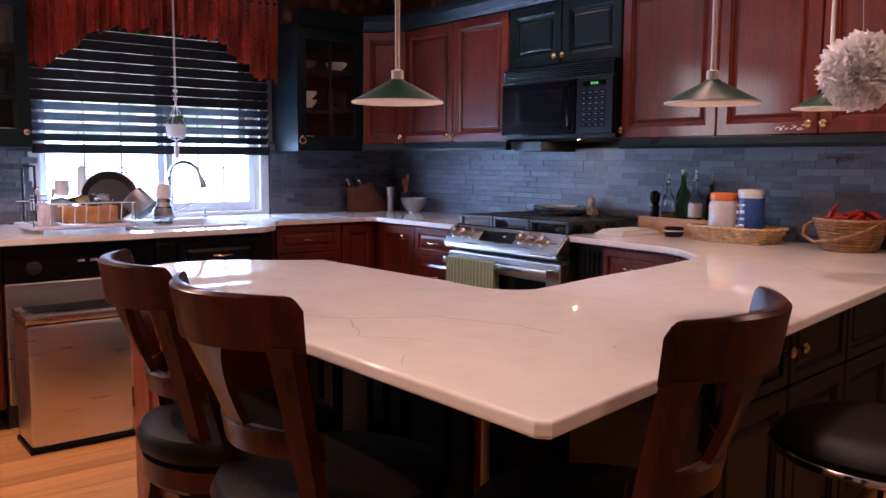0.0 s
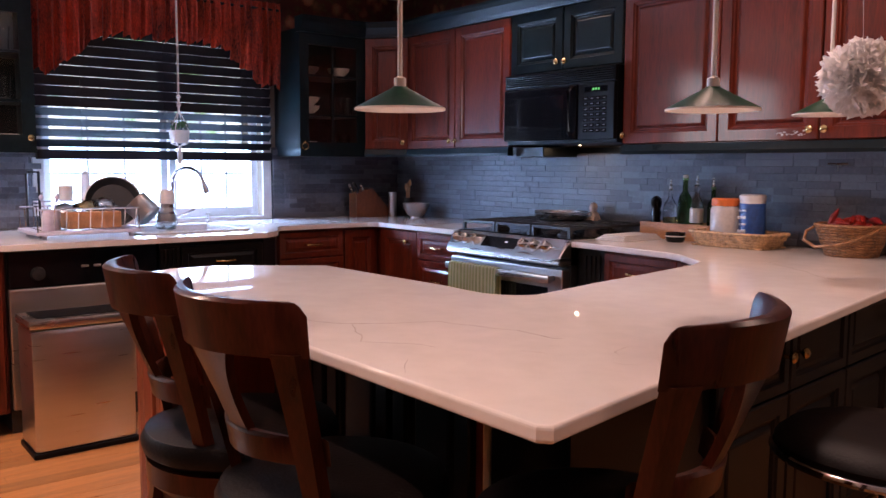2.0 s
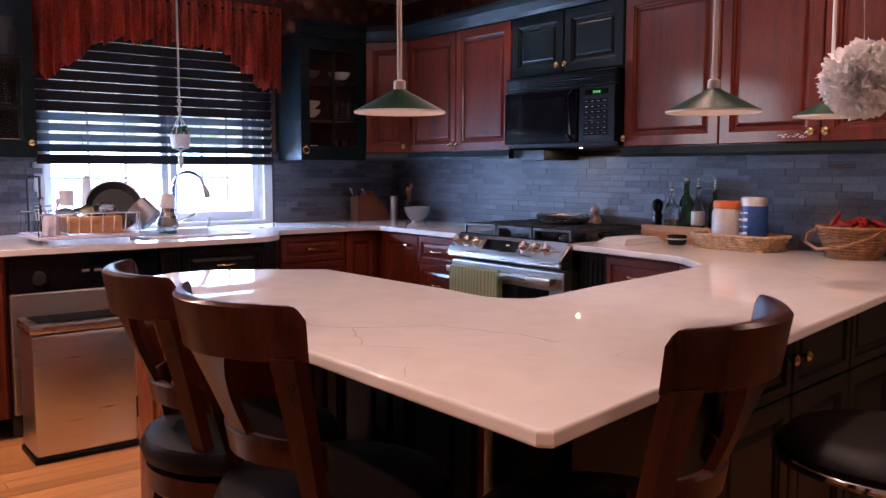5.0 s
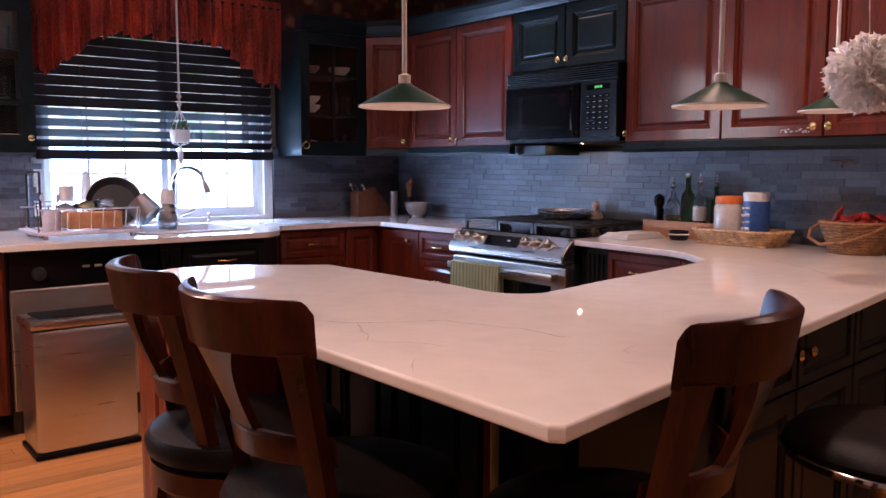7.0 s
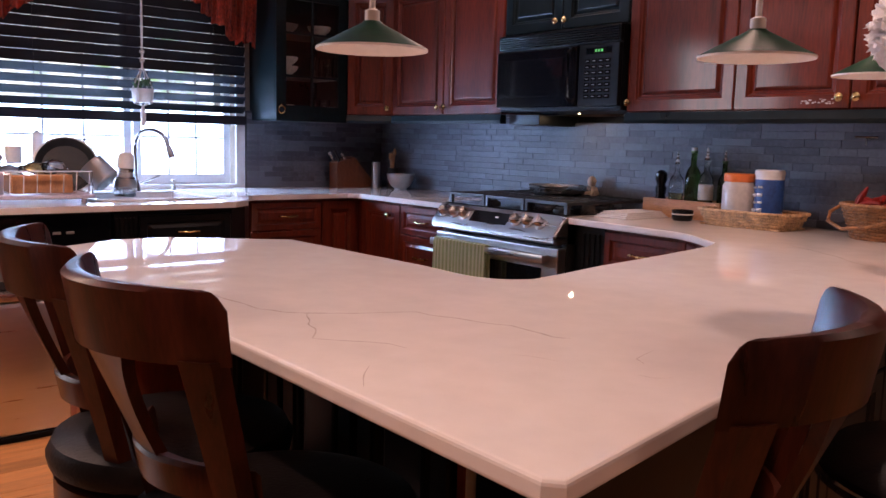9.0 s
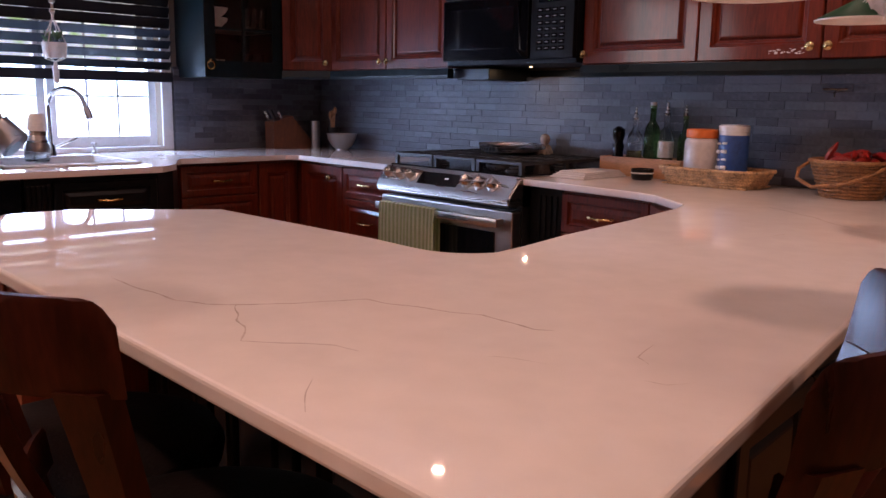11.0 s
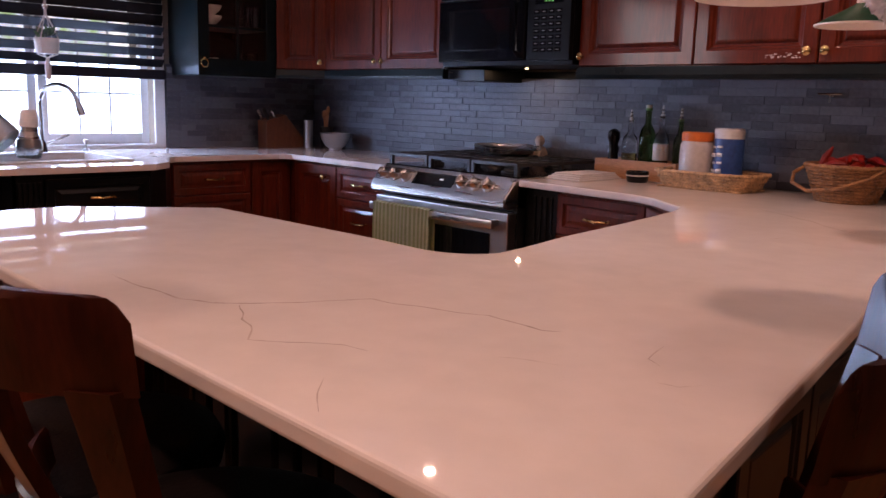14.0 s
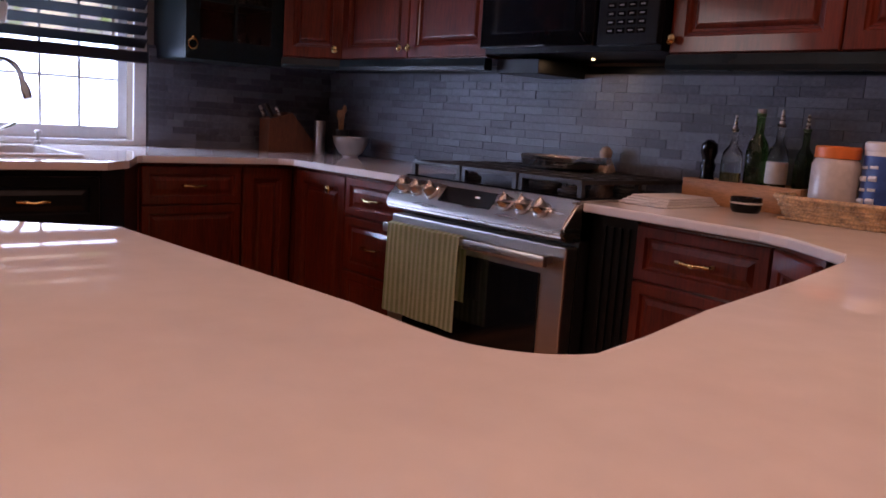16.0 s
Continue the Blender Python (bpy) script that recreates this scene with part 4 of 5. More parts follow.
tube(bm, [(MX0 + 0.475, MY - 0.008, 1.38), (MX0 + 0.475, MY - 0.034, 1.40), (MX0 + 0.475, MY - 0.036, 1.59), (MX0 + 0.475, MY - 0.008, 1.61)], 0.010, 8)
part("door_handle", bm, BLACK, md, "", True)
bm = bm_new()
box(bm, MX0 + 0.51, MX1, MY - 0.006, MY + 0.019, 1.362, 1.620, 0.005)
kp = part("control_panel", bm, RUBBER, mw)
bm = bm_new()
box(bm, MX0 + 0.55, MX1 - 0.04, MY - 0.008, MY - 0.0055, 1.578, 1.605, 0.001)
ds = part("clock_display", bm, SCREEN, kp)
for k in range(3):
    bm = bm_new()
    box(bm, MX0 + 0.60 + 0.016 * k, MX0 + 0.61 + 0.016 * k, MY - 0.0095, MY - 0.0085, 1.586, 1.597)
    part("digit_bar", bm, LED, ds)
for r in range(7):
    for c in range(4):
        bm = bm_new()
        box(bm, MX0 + 0.545 + c * 0.037, MX0 + 0.573 + c * 0.037, MY - 0.0085, MY - 0.0055, 1.395 + r * 0.0245, 1.411 + r * 0.0245, 0.001)
        bt = part("button", bm, BLACK, kp)
        bm = bm_new()
        box(bm, MX0 + 0.551 + c * 0.037, MX0 + 0.567 + c * 0.037, MY - 0.0092, MY - 0.0086, 1.401 + r * 0.0245, 1.405 + r * 0.0245)
        part("button_mark", bm, MARK, bt)
bm = bm_new()
box(bm, MX0, MX1, MY, MY + 0.019, 1.624, 1.694, 0.004)
vt = part("vent_grille", bm, RUBBER, mw)
for k in range(6):
    bm = bm_new()
    box(bm, MX0 + 0.01, MX1 - 0.01, MY - 0.006, MY - 0.0005, 1.630 + k * 0.010, 1.636 + k * 0.010, 0.001)
    part("slat", bm, BLACK, vt)
BULB = mat("warm_bulb", (1.0, 0.72, 0.42), 0.5, vary=0.02, emit=14.0, bump=0)
bm = bm_new()
lathe(bm, ((0, 1.3448), (0.006, 1.3448), (0.006, 1.342), (0, 1.341)), (1.585, -0.165, 0), 16)
part("cooktop_lamp", bm, BULB, mw, "lit cooktop lamp")
area("cooktop_lamp_light", (1.585, -0.165, 1.333), (1.585, -0.20, 0), 0.02, 0.4, (1.0, 0.72, 0.48))

# ---- pendants ----
def pendant():
    t = new("pendant_lamp")
    tagged(t, "green enamel pendant lamp with a white inside and cord", "lamp", "pendants over the peninsula")
    bm = bm_new()
    lathe(bm, ((0.016, 0.0), (0.018, -0.003), (0.097, -0.045), (0.100, -0.047), (0.100, -0.051), (0.097, -0.0495), (0.015, -0.0055), (0.016, 0.0)), (0, 0, 0), 40)
    sh = part("shade", bm, LAMPG, t, "", True, True)
    sh.data.materials.append(LAMPIN)
    for f in sh.data.polygons:
        if f.normal.z < -0.05 or f.center.z < -0.0488 * S:
            f.material_index = 1
    bm = bm_new()
    lathe(bm, ((0, -0.004), (0.0135, -0.004), (0.0135, 0.018), (0.006, 0.022), (0, 0.022)), (0, 0, 0), 16)
    part("cap", bm, LAMPIN, t, "white cap", True, True)
    bm = bm_new()
    tube(bm, [(0, 0, 0.02), (0, 0, CZ - 1.406)], 0.0055, 10)
    part("stem", bm, LAMPIN, t, "white rod", True, True)
    bm = bm_new()
    lathe(bm, ((0, -0.010), (0.018, -0.016), (0.024, -0.030), (0.016, -0.042), (0, -0.045)), (0, 0, 0), 16)
    part("bulb", bm, LAMPIN, t, "", True, True)
    return t


pd = pendant()
pd.matrix_basis = Matrix.Translation(W(2.961, -2.259, 1.408))
for p in ((3.404, -1.746, 1.408), (3.255, -0.945, 1.438)):
    copy_thing(pd, Matrix.Translation(W(*p)))

# tissue pompom
pp = thing("paper_pompom", (3.40, -1.05, 1.49), "large white tissue paper pompom hung beside the pendant", "decoration")
random.seed(3)
pc = Vector((3.400, -1.075, 1.475))
bm = bm_new()
lathe(bm, [(0.078 * math.sin(math.pi * k / 12), -0.078 * math.cos(math.pi * k / 12)) for k in range(13)], pc, 20)
for k in range(330):
    n = Vector((random.gauss(0, 1), random.gauss(0, 1), random.gauss(0, 1))).normalized()
    u = n.orthogonal().normalized()
    u.rotate(Matrix.Rotation(random.uniform(0, 6.28), 3, n))
    v = n.cross(u)
    r1, wide = 0.098 * random.uniform(0.86, 1.06), random.uniform(0.024, 0.042)
    ph, lean = random.uniform(0, 6.28), random.uniform(-0.035, 0.035)
    sheet = []
    for j, fr in enumerate((0.45, 0.75, 0.93, 1.0)):
        sheet.append([bm.verts.new(pc + n * r1 * fr * (1 - 0.10 * (i / 5 - 1) ** 2) + u * (i / 5 - 1) * wide * (0.35 + 0.65 * fr)
                                   + v * (lean * fr * fr + 0.008 * fr * math.sin(i * 1.7 + ph)) + n * random.uniform(-0.003, 0.003) * j) for i in range(11)])
    for a, b in zip(sheet, sheet[1:]):
        for i in range(10):
            bm.faces.new((a[i], a[i + 1], b[i + 1], b[i]))
part("petals", bm, PAPER, pp, "", True)
bm = bm_new()
tube(bm, [(3.405, -1.075, 1.53), (3.39, -1.06, 1.7), (3.385, -1.055, CZ)], 0.0015, 5)
part("string", bm, CORD, pp)

# ---- stools ----
def stool():
    """A swivel counter stool with a curved back; it faces +y, the seat's middle at the origin of x and y."""
    t = new("counter_stool")
    tagged(t, "dark espresso wood counter stool with curved back and black leather seat", "stool", "stools round the peninsula")
    H = 0.12

    def arc(s, bulge, halfw, ybase):
        return Vector((halfw * s, ybase - bulge * (1 - s * s), 0))

    def bent(z0, z1, halfw0, halfw1, b0, b1, yb0, yb1, th, n=16, s0=-1.0, s1=1.0, round_top=0.0):
        bm = bm_new()
        rows = []
        for i in range(n + 1):
            s = s0 + (s1 - s0) * i / n
            a, b = arc(s, b0, halfw0, yb0), arc(s, b1, halfw1, yb1)
            nn = Vector((-2 * b1 * s / max(halfw1, 0.01), -1, 0)).normalized() * th / 2
            drop = round_top * max(0, abs(s) - 0.93) / 0.07
            drop = drop * drop / max(round_top, 1e-6) if round_top else 0
            rows.append(ring(bm, [a - nn + Vector((0, 0, z0)), a + nn + Vector((0, 0, z0)), b + nn + Vector((0, 0, z1 - 0.006 - drop)), b + nn * 0.5 + Vector((0, 0, z1 - drop)), b - nn * 0.5 + Vector((0, 0, z1 - drop)), b - nn + Vector((0, 0, z1 - 0.006 - drop))]))
        for a, b in zip(rows, rows[1:]):
            bridge(bm, a, b)
        bm.faces.new(rows[0])
        bm.faces.new(list(reversed(rows[-1])))
        return bm

    part("top_rail", bent(0.944 - H, 1.033 - H, 0.184, 0.193, 0.072, 0.076, -0.118, -0.128, 0.030, 44, round_top=0.016), DARKWOOD, t, "", True, True)
    part("lower_rail", bent(0.752 - H, 0.800 - H, 0.150, 0.153, 0.058, 0.060, -0.058, -0.064, 0.026), DARKWOOD, t, "", True, True)
    for s0, s1, e0, e1 in ((-1, -0.62, -1, -0.66), (0.66, 1, 0.62, 1)):
        bm = bm_new()
        rows = []
        for i in range(9):
            f = i / 8
            z = 0.56 - H + (0.950 - 0.56) * f
            hw = 0.150 + 0.036 * f ** 1.6
            bu = 0.056 + 0.016 * f
            yb = -0.034 - 0.084 * f ** 1.2
            lo, hi = (-1, -0.87 + 0.05 * f) if s0 < 0 else (0.87 - 0.05 * f, 1)
            a, b = arc(lo, bu, hw, yb), arc(hi, bu, hw, yb)
            n = Vector((0, -0.011, 0))
            rows.append(ring(bm, [Vector((p.x, p.y, z)) + q for p, q in ((a, n), (b, n), (b, -n), (a, -n))]))
        for a, b in zip(rows, rows[1:]):
            bridge(bm, a, b)
        bm.faces.new(rows[0])
        bm.faces.new(list(reversed(rows[-1])))
        part("stile", bm, DARKWOOD, t, "", True, True)
    bm = bm_new()
    rows = []
    for i in range(13):
        f = i / 12
        z = 0.795 - H + (0.950 - 0.795) * f
        hw = 0.153 + 0.031 * f
        bu, yb = 0.060 + 0.012 * f, -0.064 - 0.054 * f
        half = 0.17 + 0.24 * f ** 2.4 + 0.05 * (1 - f) ** 4
        pts = [arc(-half, bu, hw, yb), arc(0, bu, hw, yb), arc(half, bu, hw, yb)]
        n = Vector((0, -0.008, 0))
        rows.append(ring(bm, [Vector((p.x, p.y, z)) + n for p in pts] + [Vector((p.x, p.y, z)) - n for p in reversed(pts)]))
    for a, b in zip(rows, rows[1:]):
        bridge(bm, a, b)
    bm.faces.new(rows[0])
    bm.faces.new(list(reversed(rows[-1])))
    part("splat", bm, DARKWOOD, t, "", True, True)
    bm = bm_new()
    lathe(bm, ((0, 0.615 - H), (0.19, 0.615 - H), (0.212, 0.63 - H), (0.216, 0.65 - H), (0.205, 0.672 - H), (0.16, 0.687 - H), (0, 0.694 - H)), (0, 0.06, 0), 36)
    part("seat_cushion", bm, LEATHER, t, "black leather cushion", True, True)
    bm = bm_new()
    lathe(bm, ((0, 0.555 - H), (0.19, 0.555 - H), (0.205, 0.57 - H), (0.205, 0.612 - H), (0, 0.612 - H)), (0, 0.06, 0), 36)
    part("seat_frame", bm, DARKWOOD, t, "", True, True)
    bm = bm_new()
    lathe(bm, ((0, 0.54 - H), (0.12, 0.54 - H), (0.12, 0.554 - H), (0, 0.554 - H)), (0, 0.06, 0), 24)
    part("swivel_plate", bm, CHROME, t, "metal swivel plate", True, True)
    bm = bm_new()
    box(bm, -0.15, 0.15, -0.09, 0.21, 0.47 - H, 0.539 - H, 0.006)
    part("apron", bm, DARKWOOD, t, "", False, True)
    for sx in (-1, 1):
        for sy in (-1, 1):
            bm = bm_new()
            top = Vector((0.145 * sx, 0.06 + 0.145 * sy, 0.535 - H))
            foot = Vector((0.195 * sx, 0.06 + 0.195 * sy, 0.0))
            rows = []
            for f in (0, 0.5, 1):
                c = top.lerp(foot, f)
                w = 0.021 - 0.005 * f
                rows.append(ring(bm, [c + Vector((a * w, b * w, 0)) for a, b in ((-1, -1), (1, -1), (1, 1), (-1, 1))]))
            for a, b in zip(rows, rows[1:]):
                bridge(bm, a, b)
            bm.faces.new(rows[0])
            bm.faces.new(list(reversed(rows[-1])))
            part("leg", bm, DARKWOOD, t, "", False, True)
    for a, b in (((-0.18, -0.12), (0.18, -0.12)), ((-0.18, 0.24), (0.18, 0.24)), ((-0.18, -0.12), (-0.18, 0.24)), ((0.18, -0.12), (0.18, 0.24))):
        bm = bm_new()
        tube(bm, [(a[0], a[1], 0.16), (b[0], b[1], 0.16)], 0.012, 8)
        part("stretcher", bm, DARKWOOD, t, "", True, True)
    return t


st = stool()
st.matrix_basis = Matrix.Translation(W(3.180, -2.622, FLOOR)) @ Matrix.Rotation(radians(2), 4, "Z")
copy_thing(st, Matrix.Translation(W(2.765, -2.617, FLOOR)) @ Matrix.Rotation(radians(-8), 4, "Z"))
copy_thing(st, Matrix.Translation(W(3.657, -2.298, FLOOR)) @ Matrix.Rotation(radians(106), 4, "Z"))
s4 = thing("swivel_stool", (3.745, -1.585, FLOOR), "round black padded stool with chrome rim and post", "stool")
bm = bm_new()
lathe(bm, ((0, 0.64), (0.20, 0.64), (0.222, 0.655), (0.224, 0.672), (0.20, 0.694), (0.12, 0.703), (0, 0.700)), (3.745, -1.585, 0), 40)
part("seat", bm, LEATHER, s4, "black leather seat", True)
bm = bm_new()
tube(bm, [(3.745 + 0.226 * math.cos(a), -1.585 + 0.226 * math.sin(a), 0.652) for a in [2 * math.pi * i / 40 for i in range(40)]], 0.009, 8, True)
part("rim", bm, CHROME, s4, "chrome rim", True)
bm = bm_new()
lathe(bm, ((0, FLOOR + 0.02), (0.028, FLOOR + 0.02), (0.028, 0.45), (0.019, 0.452), (0.019, 0.64), (0, 0.64)), (3.745, -1.585, 0), 20)
part("post", bm, CHROME, s4, "chrome gas lift post", True)
bm = bm_new()
lathe(bm, ((0, FLOOR), (0.21, FLOOR), (0.21, FLOOR + 0.008), (0.05, FLOOR + 0.022), (0, FLOOR + 0.03)), (3.745, -1.585, 0), 36)
part("base", bm, CHROME, s4, "chrome base disc", True)

# ---- trash can ----
tc = thing("trash_can", (1.015, -2.453, FLOOR), "tall brushed stainless steel trash can on the oak floor", "trash can")
TX0, TX1, TY0, TY1 = 0.900, 1.130, -2.645, -2.262
bm = bm_new()
box(bm, TX0, TX1, TY0, TY1, FLOOR + 0.02, 0.615, 0.022)
part("body", bm, STEEL, tc, "", True)
bm = bm_new()
box(bm, TX0 - 0.005, TX1 + 0.005, TY0 - 0.005, TY1 + 0.005, FLOOR, FLOOR + 0.022, 0.006)
part("base_ring", bm, RUBBER, tc, "black plastic base")
bm = bm_new()
box(bm, TX0 - 0.006, TX1 + 0.006, TY0 - 0.006, TY1 + 0.006, 0.616, 0.654, 0.012)
ld = part("lid_frame", bm, STEELH, tc, "", True)
bm = bm_new()
box(bm, TX0 + 0.03, TX1 - 0.03, TY0 + 0.03, TY1 - 0.03, 0.650, 0.6575, 0.003)
part("lid_flap", bm, RUBBER, ld, "black lid flap")

# ---- sink side ----
sk = thing("kitchen_sink", (0.33, -1.77, 0.75), "white sink set into the countertop", "sink")
x0, x1, y0, y1 = SINK
bm = bm_new()
for a in ((x0 - 0.02, x0 + 0.006, y0 - 0.02, y1 + 0.02), (x1 - 0.006, x1 + 0.02, y0 - 0.02, y1 + 0.02), (x0 + 0.006, x1 - 0.006, y0 - 0.02, y0 + 0.006), (x0 + 0.006, x1 - 0.006, y1 - 0.006, y1 + 0.02)):
    box(bm, *a, CT + 0.0005, CT + 0.008, 0.003)
part("rim", bm, WHITE, sk)
bm = bm_new()
for a in ((x0 + 0.002, x0 + 0.008, y0 + 0.002, y1 - 0.002, 0.75, CT), (x1 - 0.008, x1 - 0.002, y0 + 0.002, y1 - 0.002, 0.75, CT), (x0 + 0.008, x1 - 0.008, y0 + 0.002, y0 + 0.008, 0.75, CT), (x0 + 0.008, x1 - 0.008, y1 - 0.008, y1 - 0.002, 0.75, CT), (x0 + 0.002, x1 - 0.002, y0 + 0.002, y1 - 0.002, 0.74, 0.75)):
    box(bm, *a)
part("basin", bm, WHITE, sk)
fc = thing("faucet", (0.02, -1.70, CT), "chrome gooseneck kitchen faucet", "faucet")
bm = bm_new()
pts = [(0.03, -1.685, CT)]
for i in range(13):
    a = math.pi * i / 12 * 0.93
    pts.append((0.03 + 0.105 - 0.105 * math.cos(a), -1.685 + 0.043 * (1 - math.cos(a)), 1.135 + 0.085 * math.sin(a)))
pts.append((0.255, -1.595, 1.105))
tube(bm, pts, 0.0105, 12)
part("spout", bm, CHROME, fc, "", True)
bm = bm_new()
lathe(bm, ((0, -0.03), (0.016, -0.03), (0.018, 0.0), (0.012, 0.03), (0, 0.03)), (0.257, -1.594, 1.115), 14, Vector((-0.35, -0.2, 1)).normalized())
part("spray_head", bm, CHROME, fc, "", True)
bm = bm_new()
lathe(bm, ((0, CT), (0.026, CT), (0.024, CT + 0.02), (0.016, CT + 0.06), (0, CT + 0.06)), (0.03, -1.685, 0), 16)
part("base", bm, CHROME, fc, "", True)
bm = bm_new()
tube(bm, [(0.03, -1.66, CT + 0.045), (0.04, -1.61, CT + 0.065), (0.05, -1.57, CT + 0.085)], 0.006, 8)
part("lever", bm, CHROME, fc, "", True)
dish("soap_pump", ((0, 0), (0.015, 0), (0.013, 0.02), (0.006, 0.025), (0.006, 0.05), (0.014, 0.053), (0.012, 0.062), (0, 0.063)), (0.06, -1.50, CT), STEEL, "small steel soap pump at the sink", "soap pump", 14)

# dish rack and dishes
dk = thing("dish_rack", (0.42, -2.22, CT), "wire dish rack with a lilac plastic tray", "dish rack")
bm = bm_new()
box(bm, 0.26, 0.62, -2.50, -2.05, CT + 0.018, CT + 0.034, 0.005)
part("drip_tray", bm, PLASTIC, dk, "pale plastic drip tray")
for x in (0.29, 0.59):
    for y in (-2.46, -2.09):
        bm = bm_new()
        lathe(bm, ((0, CT), (0.012, CT), (0.010, CT + 0.018), (0, CT + 0.018)), (x, y, 0), 10)
        part("foot", bm, PLASTIC, dk)
for x in (0.27, 0.61):
    bm = bm_new()
    tube(bm, [(x, -2.49, CT + 0.034), (x, -2.49, CT + 0.13), (x, -2.06, CT + 0.13), (x, -2.06, CT + 0.034)], 0.004, 6)
    part("wire", bm, CHROME, dk, "", True)
for k in range(9):
    bm = bm_new()
    y = -2.47 + k * 0.05
    tube(bm, [(0.27, y, CT + 0.13), (0.29, y, CT + 0.04), (0.59, y, CT + 0.04), (0.61, y, CT + 0.13)], 0.0025, 5)
    part("wire", bm, CHROME, dk, "", True)
bm = bm_new()
tube(bm, [(0.10, -2.42, CT), (0.10, -2.42, 1.19), (0.10, -2.41, 1.20), (0.30, -2.41, 1.20), (0.30, -2.41, CT)], 0.006, 8)
tube(bm, [(0.10, -2.42, CT + 0.004), (0.30, -2.42, CT + 0.004)], 0.006, 8)
solid("towel_stand", bm, BLACKM, "thin dark metal towel stand on the counter", "stand", smooth=True)
bm = bm_new()
tube(bm, [(0.0, -1.98, CT), (0.0, -1.98, 1.155), (0.0, -1.97, 1.165), (0.0, -1.89, 1.165), (0.0, -1.88, 1.155), (0.0, -1.88, CT)], 0.004, 8)
solid("wire_hoop", bm, CHROME, "thin wire hoop behind the drying dishes", "rack", smooth=True)
for x, z in ((0.17, CT + 0.15), (0.23, CT + 0.15)):
    bm = bm_new()
    tube(bm, [(x, -2.41, CT + 0.034), (x, -2.41, z), (x, -2.10, z), (x, -2.10, CT + 0.002)], 0.003, 6)
    part("upper_wire", bm, CHROME, dk, "", True)
ut = thing("utensil_caddy", (0.52, -2.44, CT + 0.035), "lilac plastic utensil caddy with spoons", "caddy")
bm = bm_new()
lathe(bm, ((0, CT + 0.035), (0.038, CT + 0.035), (0.042, CT + 0.125), (0.039, CT + 0.125), (0.035, CT + 0.039), (0, CT + 0.039)), (0.54, -2.42, 0), 12)
part("cup", bm, PLASTIC, ut, "", True)
for dx, dy in ((0.012, 0.01), (-0.012, 0.016), (0.0, -0.016)):
    bm = bm_new()
    tube(bm, [(0.54, -2.42, CT + 0.05), (0.54 + dx * 2, -2.42 + dy * 2, CT + 0.165)], 0.004, 6)
    lathe(bm, ((0, -0.018), (0.009, -0.006), (0.010, 0.006), (0, 0.02)), (0.54 + dx * 2.2, -2.42 + dy * 2.2, CT + 0.18), 10)
    part("spoon", bm, PLASTIC, ut, "", True)


def turned(name, prof, place, axis, material, label, cat, seg=28):
    bm = bm_new()
    lathe(bm, prof, place, seg, Vector(axis).normalized())
    return solid(name, bm, material, label, cat, smooth=True)


turned("skillet", ((0, 0), (0.10, 0), (0.125, 0.03), (0.131, 0.03), (0.105, -0.006), (0, -0.006)), (0.30, -2.08, 1.045), (0.85, -0.25, 0.35), BLACKM, "black skillet leaning in the dish rack", "pan", 36)
bm = bm_new()
ax = Vector((0.85, -0.25, 0.35)).normalized()
q = Vector((0, 0, 1)).rotation_difference(ax)
tube(bm, [Vector((0.30, -2.08, 1.045)) + q @ Vector((0.129 * math.cos(a), 0.129 * math.sin(a), 0.031)) for a in [2 * math.pi * i / 40 for i in range(40)]], 0.004, 6, True)
solid("skillet_lid_ring", bm, CERAMIC, "pale rim of the plate behind the skillet", "plate", smooth=True)
turned("saucepan", ((0, 0), (0.055, 0), (0.062, 0.008), (0.062, 0.10), (0.065, 0.104), (0.058, 0.104), (0.057, 0.01), (0, 0.008)), (0.44, -1.945, 0.985), (-0.42, -0.52, 0.62), STEEL, "steel saucepan tilted to dry", "saucepan", 32)
turned("milk_jug", ((0, 0), (0.044, 0), (0.050, 0.015), (0.050, 0.06), (0.036, 0.10), (0.034, 0.125), (0.031, 0.125), (0.033, 0.10), (0.045, 0.06), (0, 0.01)), (0.40, -1.86, CT + 0.009), (0, 0.05, 1), STEELH, "polished steel jug drying by the sink", "jug", 28)
turned("cup", ((0, 0.07), (0.026, 0.07), (0.036, 0.05), (0.040, 0.0), (0.037, 0.0), (0, 0.06)), (0.40, -1.854, CT + 0.134), (0, 0.05, 1), CERAMIC, "white cup upside down on the steel jug", "cup", 24)
turned("mug", ((0, 0), (0.030, 0), (0.034, 0.02), (0.034, 0.07), (0.031, 0.07), (0.030, 0.008), (0, 0.006)), (0.20, -2.27, CT + 0.1535), (0, 0, 1), CERAMIC, "white patterned mug on the rack", "mug", 24)
turned("cutting_board", ((0, 0), (0.02, 0), (0.026, 0.16), (0.020, 0.28), (0, 0.30)), (0.02, -2.13, CT), (0.02, 0.0, 1), WHITE, "white narrow board standing by the window", "board", 14)
bm = bm_new()
box(bm, 0.56, 0.585, -2.36, -2.13, CT + 0.040, CT + 0.115, 0.006)
box(bm, 0.40, 0.56, -2.36, -2.34, CT + 0.040, CT + 0.115, 0.004)
box(bm, 0.40, 0.56, -2.15, -2.13, CT + 0.040, CT + 0.115, 0.004)
solid("drawer_organizer", bm, PINE, "tan wooden box drying in the dish rack", "box")
